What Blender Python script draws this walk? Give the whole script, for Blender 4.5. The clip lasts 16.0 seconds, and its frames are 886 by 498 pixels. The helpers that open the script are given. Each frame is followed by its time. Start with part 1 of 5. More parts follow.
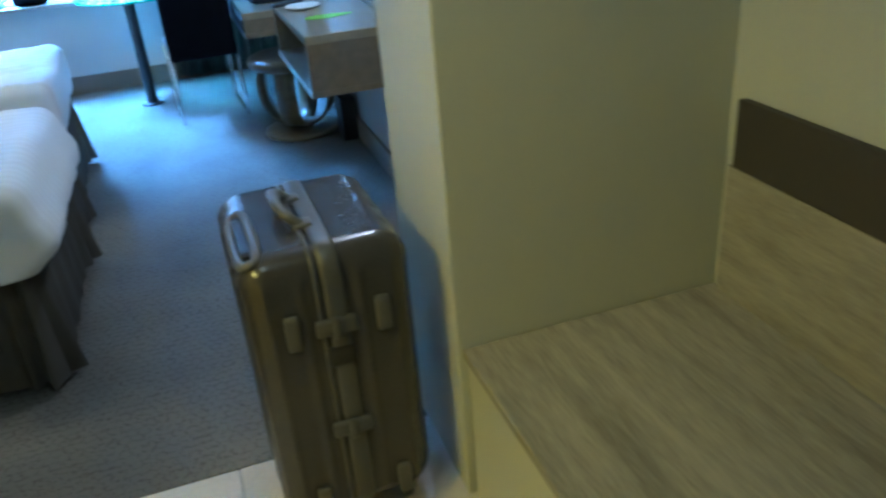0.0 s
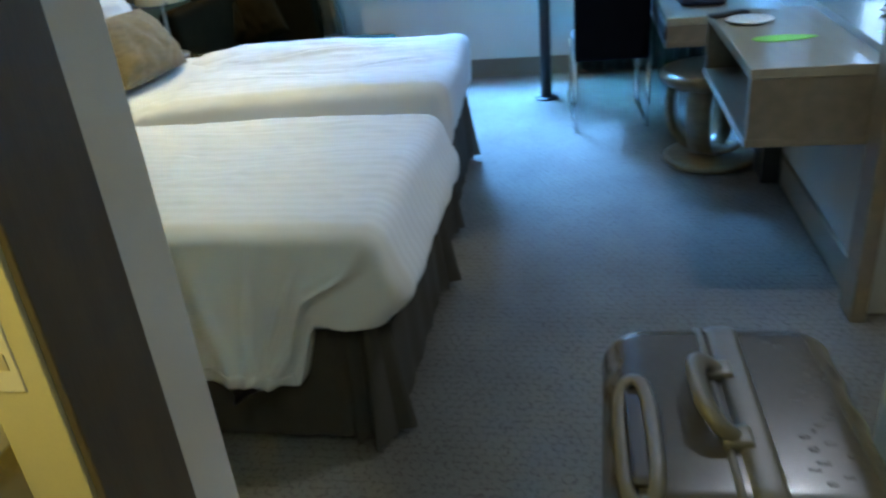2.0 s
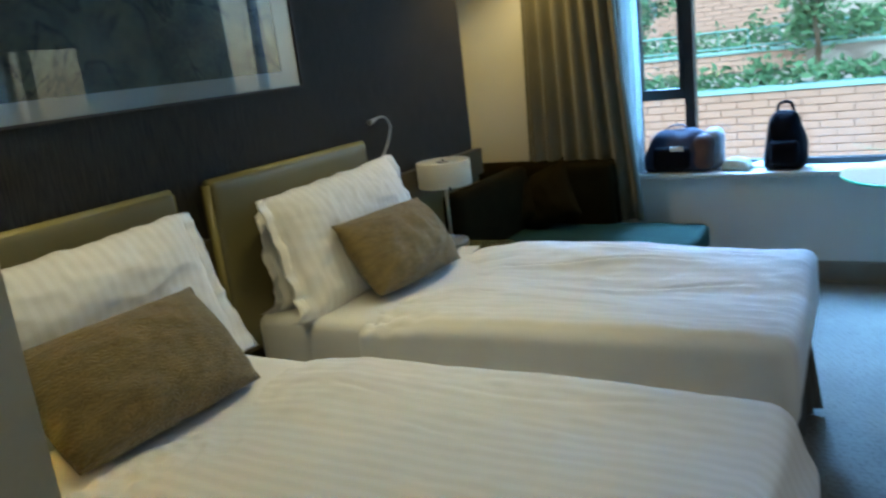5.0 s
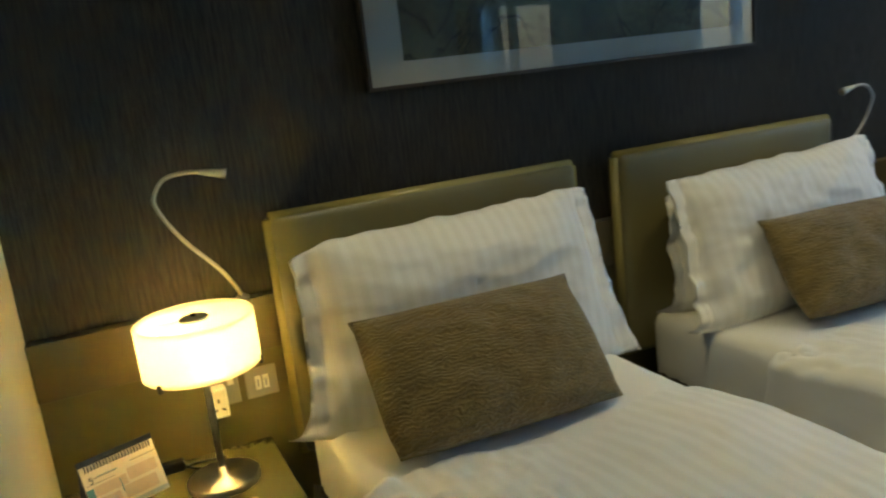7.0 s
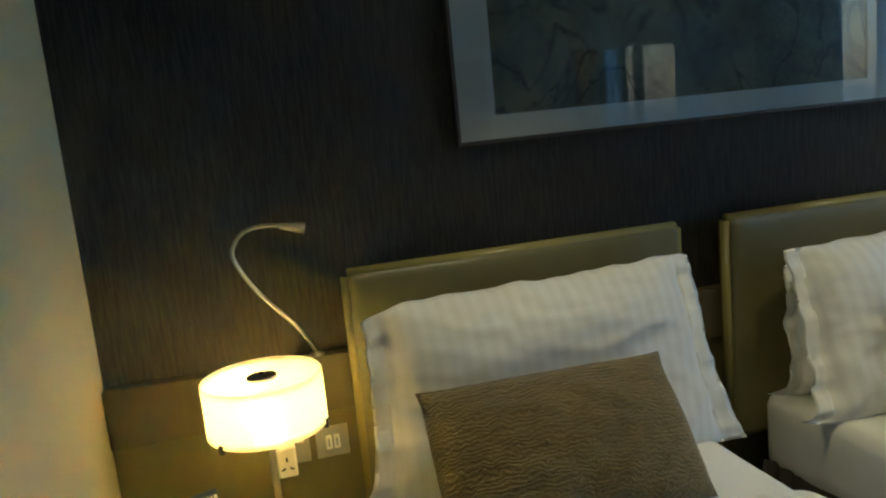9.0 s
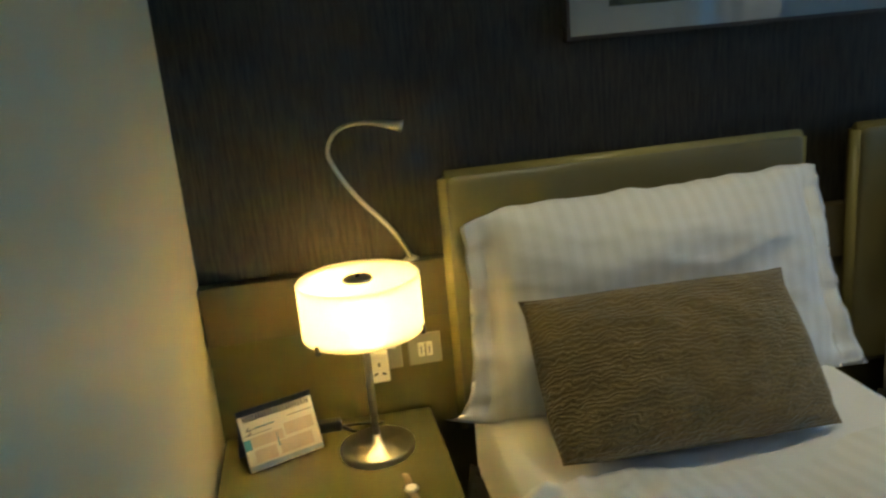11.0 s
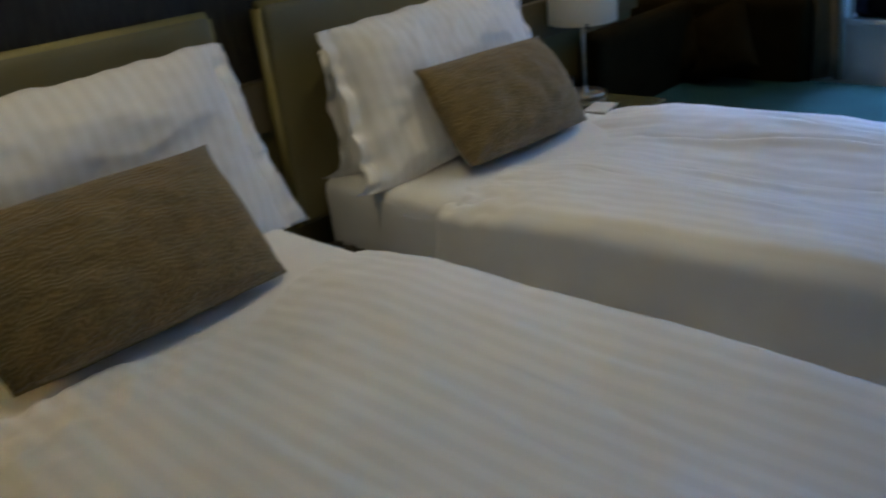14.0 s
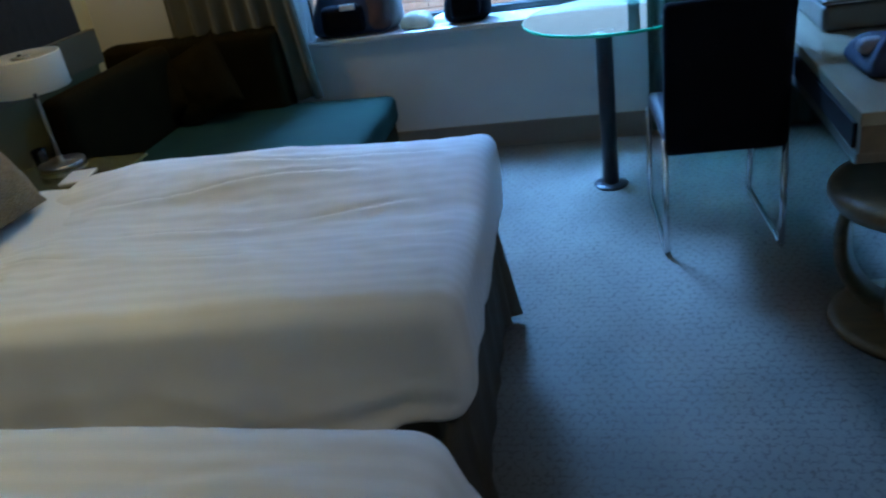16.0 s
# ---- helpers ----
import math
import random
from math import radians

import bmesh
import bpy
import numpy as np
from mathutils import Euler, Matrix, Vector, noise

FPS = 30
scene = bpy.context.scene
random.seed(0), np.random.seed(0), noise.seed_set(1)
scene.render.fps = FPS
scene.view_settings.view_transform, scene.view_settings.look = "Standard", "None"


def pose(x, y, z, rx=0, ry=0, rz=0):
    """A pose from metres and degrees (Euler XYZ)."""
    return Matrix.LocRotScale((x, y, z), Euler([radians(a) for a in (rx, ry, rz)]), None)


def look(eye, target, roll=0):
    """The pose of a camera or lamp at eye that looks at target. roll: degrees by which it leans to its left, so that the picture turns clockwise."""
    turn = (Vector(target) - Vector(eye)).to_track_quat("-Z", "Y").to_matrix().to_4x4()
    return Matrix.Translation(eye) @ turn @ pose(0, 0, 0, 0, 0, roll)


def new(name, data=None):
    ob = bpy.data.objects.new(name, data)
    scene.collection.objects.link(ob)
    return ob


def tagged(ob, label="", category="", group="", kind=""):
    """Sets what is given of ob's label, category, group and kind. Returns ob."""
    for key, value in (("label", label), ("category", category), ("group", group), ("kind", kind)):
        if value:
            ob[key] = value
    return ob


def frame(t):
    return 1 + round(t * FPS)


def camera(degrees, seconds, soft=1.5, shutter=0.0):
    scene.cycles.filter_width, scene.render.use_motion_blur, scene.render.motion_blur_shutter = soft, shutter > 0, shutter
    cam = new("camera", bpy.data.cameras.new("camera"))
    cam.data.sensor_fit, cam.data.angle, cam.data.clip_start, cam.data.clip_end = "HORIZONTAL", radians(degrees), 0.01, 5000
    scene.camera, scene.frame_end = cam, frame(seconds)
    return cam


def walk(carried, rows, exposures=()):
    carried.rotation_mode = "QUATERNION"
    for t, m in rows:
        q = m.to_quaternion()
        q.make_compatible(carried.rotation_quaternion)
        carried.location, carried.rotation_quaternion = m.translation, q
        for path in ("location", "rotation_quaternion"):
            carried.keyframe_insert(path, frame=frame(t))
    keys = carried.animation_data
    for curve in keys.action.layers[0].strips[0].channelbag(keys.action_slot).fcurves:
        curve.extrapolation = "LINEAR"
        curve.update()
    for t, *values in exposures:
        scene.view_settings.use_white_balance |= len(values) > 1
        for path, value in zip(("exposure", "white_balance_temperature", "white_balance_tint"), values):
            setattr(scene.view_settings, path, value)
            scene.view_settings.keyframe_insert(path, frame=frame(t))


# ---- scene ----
cam = camera(59.5, 16.0, soft=2.2, shutter=0.5)
PATH = [
    (0, (2.648, -1.739, 1.469), (3.169, -0.042, 0.547), -4.9),
    (0.5, (2.56, -1.593, 1.492), (2.925, 0.14, 0.563), -5.3),
    (1, (2.543, -1.395, 1.476), (2.72, 0.359, 0.531), -4.5),
    (1.5, (2.609, -1.188, 1.496), (2.487, 0.576, 0.561), -5.4),
    (2, (2.609, -1.041, 1.495), (2.25, 0.708, 0.594), -5.8),
    (2.5, (2.588, -0.877, 1.505), (2.008, 0.827, 0.632), -6.9),
    (3, (2.548, -0.718, 1.52), (1.877, 0.976, 0.694), -7.3),
    (3.2, (2.525, -0.637, 1.532), (1.817, 1.051, 0.726), -6.8),
    (5.3, (2.299, -0.139, 1.559), (1.156, 1.441, 1.116), -6.5),
    (5.5, (2.286, -0.087, 1.547), (1.046, 1.419, 1.107), -6.2),
    (6, (2.299, 0.049, 1.566), (0.803, 1.311, 1.152), -5.7),
    (6.5, (2.266, 0.141, 1.546), (0.603, 1.166, 1.12), -6.9),
    (7, (2.169, 0.235, 1.539), (0.384, 1.014, 1.088), -6.5),
    (7.5, (2.096, 0.303, 1.557), (0.267, 0.984, 1.119), -6.6),
    (8, (2.076, 0.352, 1.582), (0.201, 0.917, 1.176), -6.6),
    (8.2, (2.086, 0.38, 1.592), (0.191, 0.912, 1.237), -6.1),
    (10.3, (2.042, 0.388, 1.567), (0.129, 0.824, 1.179), -5.0),
    (10.5, (2.027, 0.363, 1.553), (0.118, 0.774, 1.118), -4.5),
    (11, (1.971, 0.323, 1.538), (0.066, 0.627, 1.009), -5.2),
    (11.5, (1.935, 0.277, 1.509), (0.056, 0.55, 0.88), -5.2),
    (12, (1.929, 0.33, 1.464), (0.118, 0.741, 0.721), -6.3),
    (12.5, (1.939, 0.349, 1.445), (0.219, 0.975, 0.639), -5.7),
    (13, (1.962, 0.357, 1.45), (0.36, 1.23, 0.631), -6.2),
    (13.5, (2.027, 0.399, 1.425), (0.56, 1.478, 0.596), -7.0),
    (14, (2.064, 0.45, 1.436), (0.78, 1.74, 0.607), -6.6),
    (14.5, (2.159, 0.512, 1.475), (1.089, 1.965, 0.613), -7.9),
    (15, (2.261, 0.605, 1.469), (1.504, 2.225, 0.573), -9.0),
    (15.5, (2.339, 0.663, 1.466), (1.781, 2.348, 0.545), -9.7),
    (16, (2.386, 0.684, 1.47), (1.946, 2.413, 0.565), -9.6),
]
EXPOSURES = [(0, 2.88, 5200, 10), (1.0, 2.78, 5500, 10), (2.0, 2.55, 5900, 10), (2.5, 2.30, 6000, 10), (3.0, 2.14, 6200, 10), (5.5, 1.72, 7100, 9), (6.5, 1.65, 7300, 9), (7.5, 1.33, 7000, 9), (8.2, 1.3, 6700, 8), (10.5, 1.46, 6650, 9), (11.5, 1.05, 6450, 12), (12.0, 0.8, 6400, 14), (12.5, 0.48, 6400, 15), (13.0, 0.6, 6400, 18), (13.5, 0.9, 6300, 20), (14.0, 1.0, 6200, 22), (15.0, 1.08, 6000, 22), (16, 1.14, 6100, 14)]
SUN, DAY, OPENING, DAY_COLOR = 1.9, 660.0, 2.5, (0.15, 0.44, 1.0)
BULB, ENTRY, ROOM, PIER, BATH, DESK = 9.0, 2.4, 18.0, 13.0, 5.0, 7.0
walk(cam, [(t, look(eye, target, roll)) for t, eye, target, roll in PATH], exposures=EXPOSURES)

# ---- world, sun, lights ----
world = bpy.data.worlds.new("sky")
scene.world = world
world.use_nodes = True
wt = world.node_tree
sky = wt.nodes.new("ShaderNodeTexSky")
sky.sky_type, sky.sun_disc = "NISHITA", False
sky.sun_elevation, sky.sun_rotation = radians(48), radians(200)
wt.links.new(sky.outputs[0], wt.nodes["Background"].inputs[0])
wt.nodes["Background"].inputs[1].default_value = 0.11


def lamp(name, kind, m, energy, color, **more):
    d = bpy.data.lights.new(name, kind)
    d.energy, d.color = energy, color
    for key, value in more.items():
        if key == "size":
            d.size = value
        elif key == "size_y":
            d.shape, d.size_y = "RECTANGLE", value
        elif key == "angle":
            d.angle = radians(value)
        elif key == "radius":
            d.shadow_soft_size = value
        elif key == "cone":
            d.spot_size, d.spot_blend = radians(value), 0.6
        elif key == "spread":
            d.spread = radians(value)
    ob = new(name, d)
    ob.matrix_world = m
    return ob


lamp("sun", "SUN", look((4, -6, 12), (0, 8, 0)), SUN, (0.38, 0.73, 1.0), angle=12)
lamp("window_daylight", "AREA", look((0.15, 6.2, 3.9), (2.1, 4.0, 0.0)), DAY, DAY_COLOR, size=2.6, size_y=0.45)
lamp("window_opening_light", "AREA", look((1.75, 4.83, 2.30), (2.0, 3.4, 0.0)), OPENING, (0.14, 0.46, 1.0), size=1.6, size_y=0.16)
lamp("bedside_bulb", "POINT", pose(0.232, 0.393, 0.925), BULB, (1.0, 0.72, 0.27), radius=0.035)
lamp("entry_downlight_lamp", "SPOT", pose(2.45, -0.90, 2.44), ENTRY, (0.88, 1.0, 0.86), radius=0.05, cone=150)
# the spot at 2.42 is added to brighten the far bed's pillows
for y, share in ((1.15, 0.62), (2.42, 0.55)):
    lamp("room_downlight_lamp", "SPOT", pose(0.80, y, 2.44), ROOM * share, (1.0, 0.91, 0.54), radius=0.12, cone=84)
# unseen spot added to warm the recess wall and curtain
lamp("pier_fill_lamp", "SPOT", pose(0.35, 4.15, 2.44), PIER, (1.0, 0.80, 0.36), radius=0.05, cone=120)
lamp("desk_downlight_lamp", "SPOT", pose(3.34, 1.22, 2.44), DESK, (0.93, 0.97, 1.0), radius=0.04, cone=125)
lamp("bath_lamp", "AREA", look((1.1, -1.1, 2.42), (1.1, -1.1, 0)), BATH, (1.0, 0.80, 0.18), size=0.5, size_y=0.5)


# ---- materials ----
def mat(name, color, rough=0.6, metal=0.0, dark=0.75, scale=6.0, fine=90.0, bump=0.15, stretch=(1, 1, 1), spec=0.5, sheen=0.0, coat=0.0, depth=0.002):
    """A surface with wide stains and fine grain; dark: how far the stains go down."""
    m = bpy.data.materials.new(name)
    m.use_nodes = True
    nt = m.node_tree
    b = nt.nodes["Principled BSDF"]
    co = nt.nodes.new("ShaderNodeTexCoord")
    mp = nt.nodes.new("ShaderNodeMapping")
    mp.inputs["Scale"].default_value = stretch
    nt.links.new(co.outputs["Object"], mp.inputs[0])
    wide, grain = nt.nodes.new("ShaderNodeTexNoise"), nt.nodes.new("ShaderNodeTexNoise")
    wide.inputs["Scale"].default_value, grain.inputs["Scale"].default_value = scale, fine
    wide.inputs["Detail"].default_value, grain.inputs["Detail"].default_value = 3, 4
    for n in (wide, grain):
        nt.links.new(mp.outputs[0], n.inputs["Vector"])
    mixed = nt.nodes.new("ShaderNodeMath")
    mixed.operation = "ADD"
    half = nt.nodes.new("ShaderNodeMath")
    half.operation, half.inputs[1].default_value = "MULTIPLY", 0.6
    nt.links.new(grain.outputs[0], half.inputs[0])
    nt.links.new(wide.outputs[0], mixed.inputs[0])
    nt.links.new(half.outputs[0], mixed.inputs[1])
    ramp = nt.nodes.new("ShaderNodeValToRGB")
    ramp.color_ramp.elements[0].position, ramp.color_ramp.elements[1].position = 0.55, 1.05
    ramp.color_ramp.elements[0].color = (*[c * dark for c in color], 1)
    ramp.color_ramp.elements[1].color = (*color, 1)
    nt.links.new(mixed.outputs[0], ramp.inputs[0])
    nt.links.new(ramp.outputs[0], b.inputs["Base Color"])
    b.inputs["Roughness"].default_value, b.inputs["Metallic"].default_value = rough, metal
    b.inputs["Specular IOR Level"].default_value = spec
    b.inputs["Sheen Weight"].default_value = sheen
    b.inputs["Coat Weight"].default_value = coat
    b.inputs["Coat Roughness"].default_value = 0.08
    if bump:
        bp = nt.nodes.new("ShaderNodeBump")
        bp.inputs["Strength"].default_value, bp.inputs["Distance"].default_value = bump, depth
        nt.links.new(grain.outputs[0], bp.inputs["Height"])
        nt.links.new(bp.outputs[0], b.inputs["Normal"])
    return m


def striped(m, axis, period, color, depth=0.0015, strength=0.3, soft=0.35, wobble=0.0):
    """Adds stripes across an axis: a slight change of colour and a ridge."""
    nt = m.node_tree
    b = nt.nodes["Principled BSDF"]
    co = nt.nodes.new("ShaderNodeTexCoord")
    wave = nt.nodes.new("ShaderNodeTexWave")
    wave.wave_type, wave.bands_direction = "BANDS", axis
    wave.inputs["Scale"].default_value = 0.314 / period
    wave.inputs["Distortion"].default_value = wobble
    wave.inputs["Detail"].default_value = 2
    nt.links.new(co.outputs["Object"], wave.inputs["Vector"])
    ramp = nt.nodes.new("ShaderNodeValToRGB")
    ramp.color_ramp.elements[0].position, ramp.color_ramp.elements[1].position = 0.5 - soft / 2, 0.5 + soft / 2
    nt.links.new(wave.outputs["Fac"], ramp.inputs[0])
    mix = nt.nodes.new("ShaderNodeMix")
    mix.data_type, mix.blend_type = "RGBA", "MULTIPLY"
    mix.inputs[7].default_value = (*color, 1)
    nt.links.new(ramp.outputs[0], mix.inputs[0])
    nt.links.new(b.inputs["Base Color"].links[0].from_socket, mix.inputs[6])
    nt.links.new(mix.outputs[2], b.inputs["Base Color"])
    bp = nt.nodes.new("ShaderNodeBump")
    bp.inputs["Strength"].default_value, bp.inputs["Distance"].default_value = strength, depth
    nt.links.new(wave.outputs["Fac"], bp.inputs["Height"])
    if b.inputs["Normal"].links:
        nt.links.new(b.inputs["Normal"].links[0].from_socket, bp.inputs["Normal"])
    nt.links.new(bp.outputs[0], b.inputs["Normal"])
    return m


def clear(name, color, rough=0.0, ior=1.45):
    m = bpy.data.materials.new(name)
    m.use_nodes = True
    b = m.node_tree.nodes["Principled BSDF"]
    b.inputs["Base Color"].default_value = (*color, 1)
    b.inputs["Roughness"].default_value, b.inputs["IOR"].default_value = rough, ior
    b.inputs["Transmission Weight"].default_value = 1.0
    return m


def thin_cloth(name, color, share):
    """Cloth or opal glass that lets light through."""
    m = bpy.data.materials.new(name)
    m.use_nodes = True
    nt = m.node_tree
    b = nt.nodes["Principled BSDF"]
    b.inputs["Base Color"].default_value, b.inputs["Roughness"].default_value = (*color, 1), 0.6
    tr, mix = nt.nodes.new("ShaderNodeBsdfTranslucent"), nt.nodes.new("ShaderNodeMixShader")
    tr.inputs[0].default_value, mix.inputs[0].default_value = (*color, 1), share
    nt.links.new(b.outputs[0], mix.inputs[1])
    nt.links.new(tr.outputs[0], mix.inputs[2])
    nt.links.new(mix.outputs[0], nt.nodes["Material Output"].inputs[0])
    return m


def carpet_material():
    """Low pile with staggered rows of small dark woven marks, broken up unevenly."""
    m = mat("carpet", (0.180, 0.167, 0.140), 0.95, dark=0.70, scale=2.2, fine=260, bump=0.5, spec=0.15, depth=0.004)
    nt = m.node_tree
    b = nt.nodes["Principled BSDF"]
    co = nt.nodes.new("ShaderNodeTexCoord")
    bend, gaps = nt.nodes.new("ShaderNodeTexNoise"), nt.nodes.new("ShaderNodeTexNoise")
    bend.inputs["Scale"].default_value, gaps.inputs["Scale"].default_value = 60, 70
    gaps.inputs["Detail"].default_value = 1
    add = nt.nodes.new("ShaderNodeMix")
    add.data_type, add.blend_type = "RGBA", "LINEAR_LIGHT"
    add.inputs[0].default_value = 0.020
    nt.links.new(co.outputs["Object"], add.inputs[6])
    for n in (bend, gaps):
        nt.links.new(co.outputs["Object"], n.inputs["Vector"])
    nt.links.new(bend.outputs[1], add.inputs[7])
    weave = nt.nodes.new("ShaderNodeTexBrick")
    for key, value in (("Scale", 1.0), ("Mortar Size", 0.0050), ("Mortar Smooth", 0.9), ("Brick Width", 0.034), ("Row Height", 0.030)):
        weave.inputs[key].default_value = value
    nt.links.new(add.outputs[2], weave.inputs["Vector"])
    part_of = nt.nodes.new("ShaderNodeMapRange")
    part_of.inputs["From Min"].default_value, part_of.inputs["From Max"].default_value = 0.40, 0.56
    nt.links.new(gaps.outputs[0], part_of.inputs["Value"])
    both = nt.nodes.new("ShaderNodeMath")
    both.operation = "MULTIPLY"
    nt.links.new(weave.outputs["Fac"], both.inputs[0])
    nt.links.new(part_of.outputs[0], both.inputs[1])
    mix = nt.nodes.new("ShaderNodeMix")
    mix.data_type, mix.blend_type = "RGBA", "MULTIPLY"
    mix.inputs[7].default_value = (0.62, 0.61, 0.59, 1)
    nt.links.new(both.outputs[0], mix.inputs[0])
    nt.links.new(b.inputs["Base Color"].links[0].from_socket, mix.inputs[6])
    nt.links.new(mix.outputs[2], b.inputs["Base Color"])
    return m


def art_material():
    """A dark photograph of leaves and boughs."""
    m = mat("leaf_print", (0.17, 0.15, 0.07), 0.4, dark=0.3, scale=7, fine=60, bump=0)
    nt = m.node_tree
    b = nt.nodes["Principled BSDF"]
    co = nt.nodes.new("ShaderNodeTexCoord")
    vo = nt.nodes.new("ShaderNodeTexNoise")
    vo.inputs["Scale"].default_value, vo.inputs["Detail"].default_value, vo.inputs["Distortion"].default_value = 2.6, 6, 2.0
    nt.links.new(co.outputs["Object"], vo.inputs["Vector"])
    ramp = nt.nodes.new("ShaderNodeValToRGB")
    ramp.color_ramp.elements[0].position, ramp.color_ramp.elements[1].position = 0.47, 0.5
    ramp.color_ramp.elements[0].color, ramp.color_ramp.elements[1].color = (1, 1, 1, 1), (0.2, 0.2, 0.16, 1)
    e = ramp.color_ramp.elements.new(0.53)
    e.color = (1, 1, 1, 1)
    nt.links.new(vo.outputs[0], ramp.inputs[0])
    mix = nt.nodes.new("ShaderNodeMix")
    mix.data_type, mix.blend_type = "RGBA", "MULTIPLY"
    mix.inputs[0].default_value = 1
    nt.links.new(b.inputs["Base Color"].links[0].from_socket, mix.inputs[6])
    nt.links.new(ramp.outputs[0], mix.inputs[7])
    nt.links.new(mix.outputs[2], b.inputs["Base Color"])
    return m


PAINT = mat("cream_paint", (0.63, 0.59, 0.385), 0.55, dark=0.93, scale=1.5, fine=220, bump=0.12)
ENTRY_PAINT = mat("entry_paint", (0.585, 0.58, 0.46), 0.55, dark=0.92, scale=1.5, fine=220, bump=0.12)
PALE = mat("pale_paint", (0.66, 0.64, 0.58), 0.55, dark=0.93, scale=1.5, fine=220, bump=0.12)
DOOR_WOOD = mat("door_wood", (0.105, 0.084, 0.058), 0.45, dark=0.75, scale=3, fine=40, bump=0.08, stretch=(8, 8, 1))
GREY = mat("grey_paint", (0.64, 0.62, 0.57), 0.5, dark=0.93, scale=2, fine=200, bump=0.08)
CEIL = mat("ceiling_paint", (0.68, 0.66, 0.60), 0.8, dark=0.95, scale=1.0, fine=150)
WALLPAPER = mat("dark_wallpaper", (0.058, 0.049, 0.034), 0.5, dark=0.30, spec=0.22, scale=22, fine=80, bump=0.9, stretch=(1, 5.5, 0.40), depth=0.005)
WAINSCOT = mat("olive_panel", (0.120, 0.101, 0.035), 0.38, dark=0.88, scale=3, fine=160, bump=0.06)
RAIL = mat("olive_rail", (0.10, 0.078, 0.034), 0.42, dark=0.85, scale=4, fine=120, bump=0.08)
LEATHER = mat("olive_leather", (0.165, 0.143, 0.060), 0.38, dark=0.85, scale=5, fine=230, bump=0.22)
# panel's olive made brighter: lamp light caught by the rolled edges
LEATHER_LIT_EDGE = mat("olive_leather_lit", (0.31, 0.265, 0.10), 0.27, dark=0.88, scale=5, fine=230, bump=0.18)
LINEN = striped(mat("white_linen", (0.80, 0.785, 0.755), 0.75, dark=0.94, scale=5, fine=300, bump=0.12, sheen=0.15), "Y", 0.044, (0.945, 0.94, 0.93), 0.0005, 0.2, 0.6)
SHEET = mat("white_sheet", (0.78, 0.765, 0.735), 0.8, dark=0.92, scale=6, fine=280, bump=0.2, sheen=0.15)
PILLOWCASE = striped(mat("pillow_linen", (0.82, 0.805, 0.775), 0.75, dark=0.94, scale=7, fine=280, bump=0.15, sheen=0.15), "X", 0.036, (0.95, 0.945, 0.935), 0.0008, 0.2, 0.5)
CORD = striped(mat("brown_knit", (0.26, 0.182, 0.062), 0.85, dark=0.6, scale=14, fine=110, bump=0.8, sheen=0.25, depth=0.005, stretch=(1, 3, 1)), "Y", 0.0105, (0.80, 0.785, 0.74), 0.004, 0.5, 0.7, 12.0)
SKIRT = mat("bed_skirt", (0.088, 0.080, 0.062), 0.85, dark=0.8, scale=4, fine=220, bump=0.3, spec=0.2)
CARPET = carpet_material()
TILE = mat("entry_tile", (0.62, 0.56, 0.48), 0.25, dark=0.85, scale=4, fine=60, bump=0.03)
BATH_TILE = mat("bath_tile", (0.72, 0.62, 0.38), 0.3, dark=0.9, scale=3, fine=60, bump=0.03)
WOOD_GREY = mat("grey_wood", (0.44, 0.40, 0.30), 0.45, dark=0.50, scale=2.2, fine=22, bump=0.12, stretch=(8, 0.8, 8))
WOOD_BACK = mat("grey_wood_panel", (0.42, 0.385, 0.29), 0.45, dark=0.62, scale=3.2, fine=26, bump=0.12, stretch=(9, 1, 7))
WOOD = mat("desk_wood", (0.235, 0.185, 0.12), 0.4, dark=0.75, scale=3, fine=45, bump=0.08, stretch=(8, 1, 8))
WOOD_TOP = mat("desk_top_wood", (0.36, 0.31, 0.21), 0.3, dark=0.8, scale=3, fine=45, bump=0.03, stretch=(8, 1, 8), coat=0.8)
TAUPE_BOX = mat("taupe_leather", (0.14, 0.118, 0.085), 0.5, dark=0.75, scale=6, fine=160, bump=0.15)
WOOD_DARK = mat("dark_wood", (0.075, 0.056, 0.038), 0.45, dark=0.7, scale=3, fine=40, bump=0.08, stretch=(8, 8, 1))
SKIRTING = mat("skirting", (0.235, 0.195, 0.14), 0.5, dark=0.85, scale=3, fine=80, bump=0.05)
BAND = mat("dark_band", (0.055, 0.047, 0.036), 0.6, dark=0.85, scale=3, fine=160, bump=0.15)
STOOL = mat("stool_wood", (0.21, 0.155, 0.075), 0.3, dark=0.65, scale=4, fine=35, bump=0.05, stretch=(1, 6, 6), coat=0.3)
CHROME = mat("chrome", (0.75, 0.75, 0.75), 0.16, 1.0, dark=0.9, bump=0)
STEEL = mat("brushed_steel", (0.56, 0.53, 0.47), 0.3, 1.0, dark=0.85, scale=3, fine=200, bump=0.06)
BLACK = mat("black_fabric", (0.006, 0.006, 0.008), 0.9, dark=0.7, scale=8, fine=260, bump=0.3, spec=0.1)
BLACK_LEATHER = mat("black_leather", (0.03, 0.03, 0.032), 0.3, dark=0.8, scale=8, fine=200, bump=0.1)
BLACK_PAINT = mat("black_paint", (0.018, 0.018, 0.02), 0.4, dark=0.8, bump=0.05)
FRAME_DARK = mat("window_frame_paint", (0.02, 0.019, 0.018), 0.45, dark=0.8, bump=0.05)
CURTAIN = mat("olive_curtain", (0.135, 0.118, 0.066), 0.85, dark=0.75, scale=3, fine=240, bump=0.25, sheen=0.2)
CURTAIN_DARK = thin_cloth("dark_curtain", (0.17, 0.20, 0.16), 0.62)
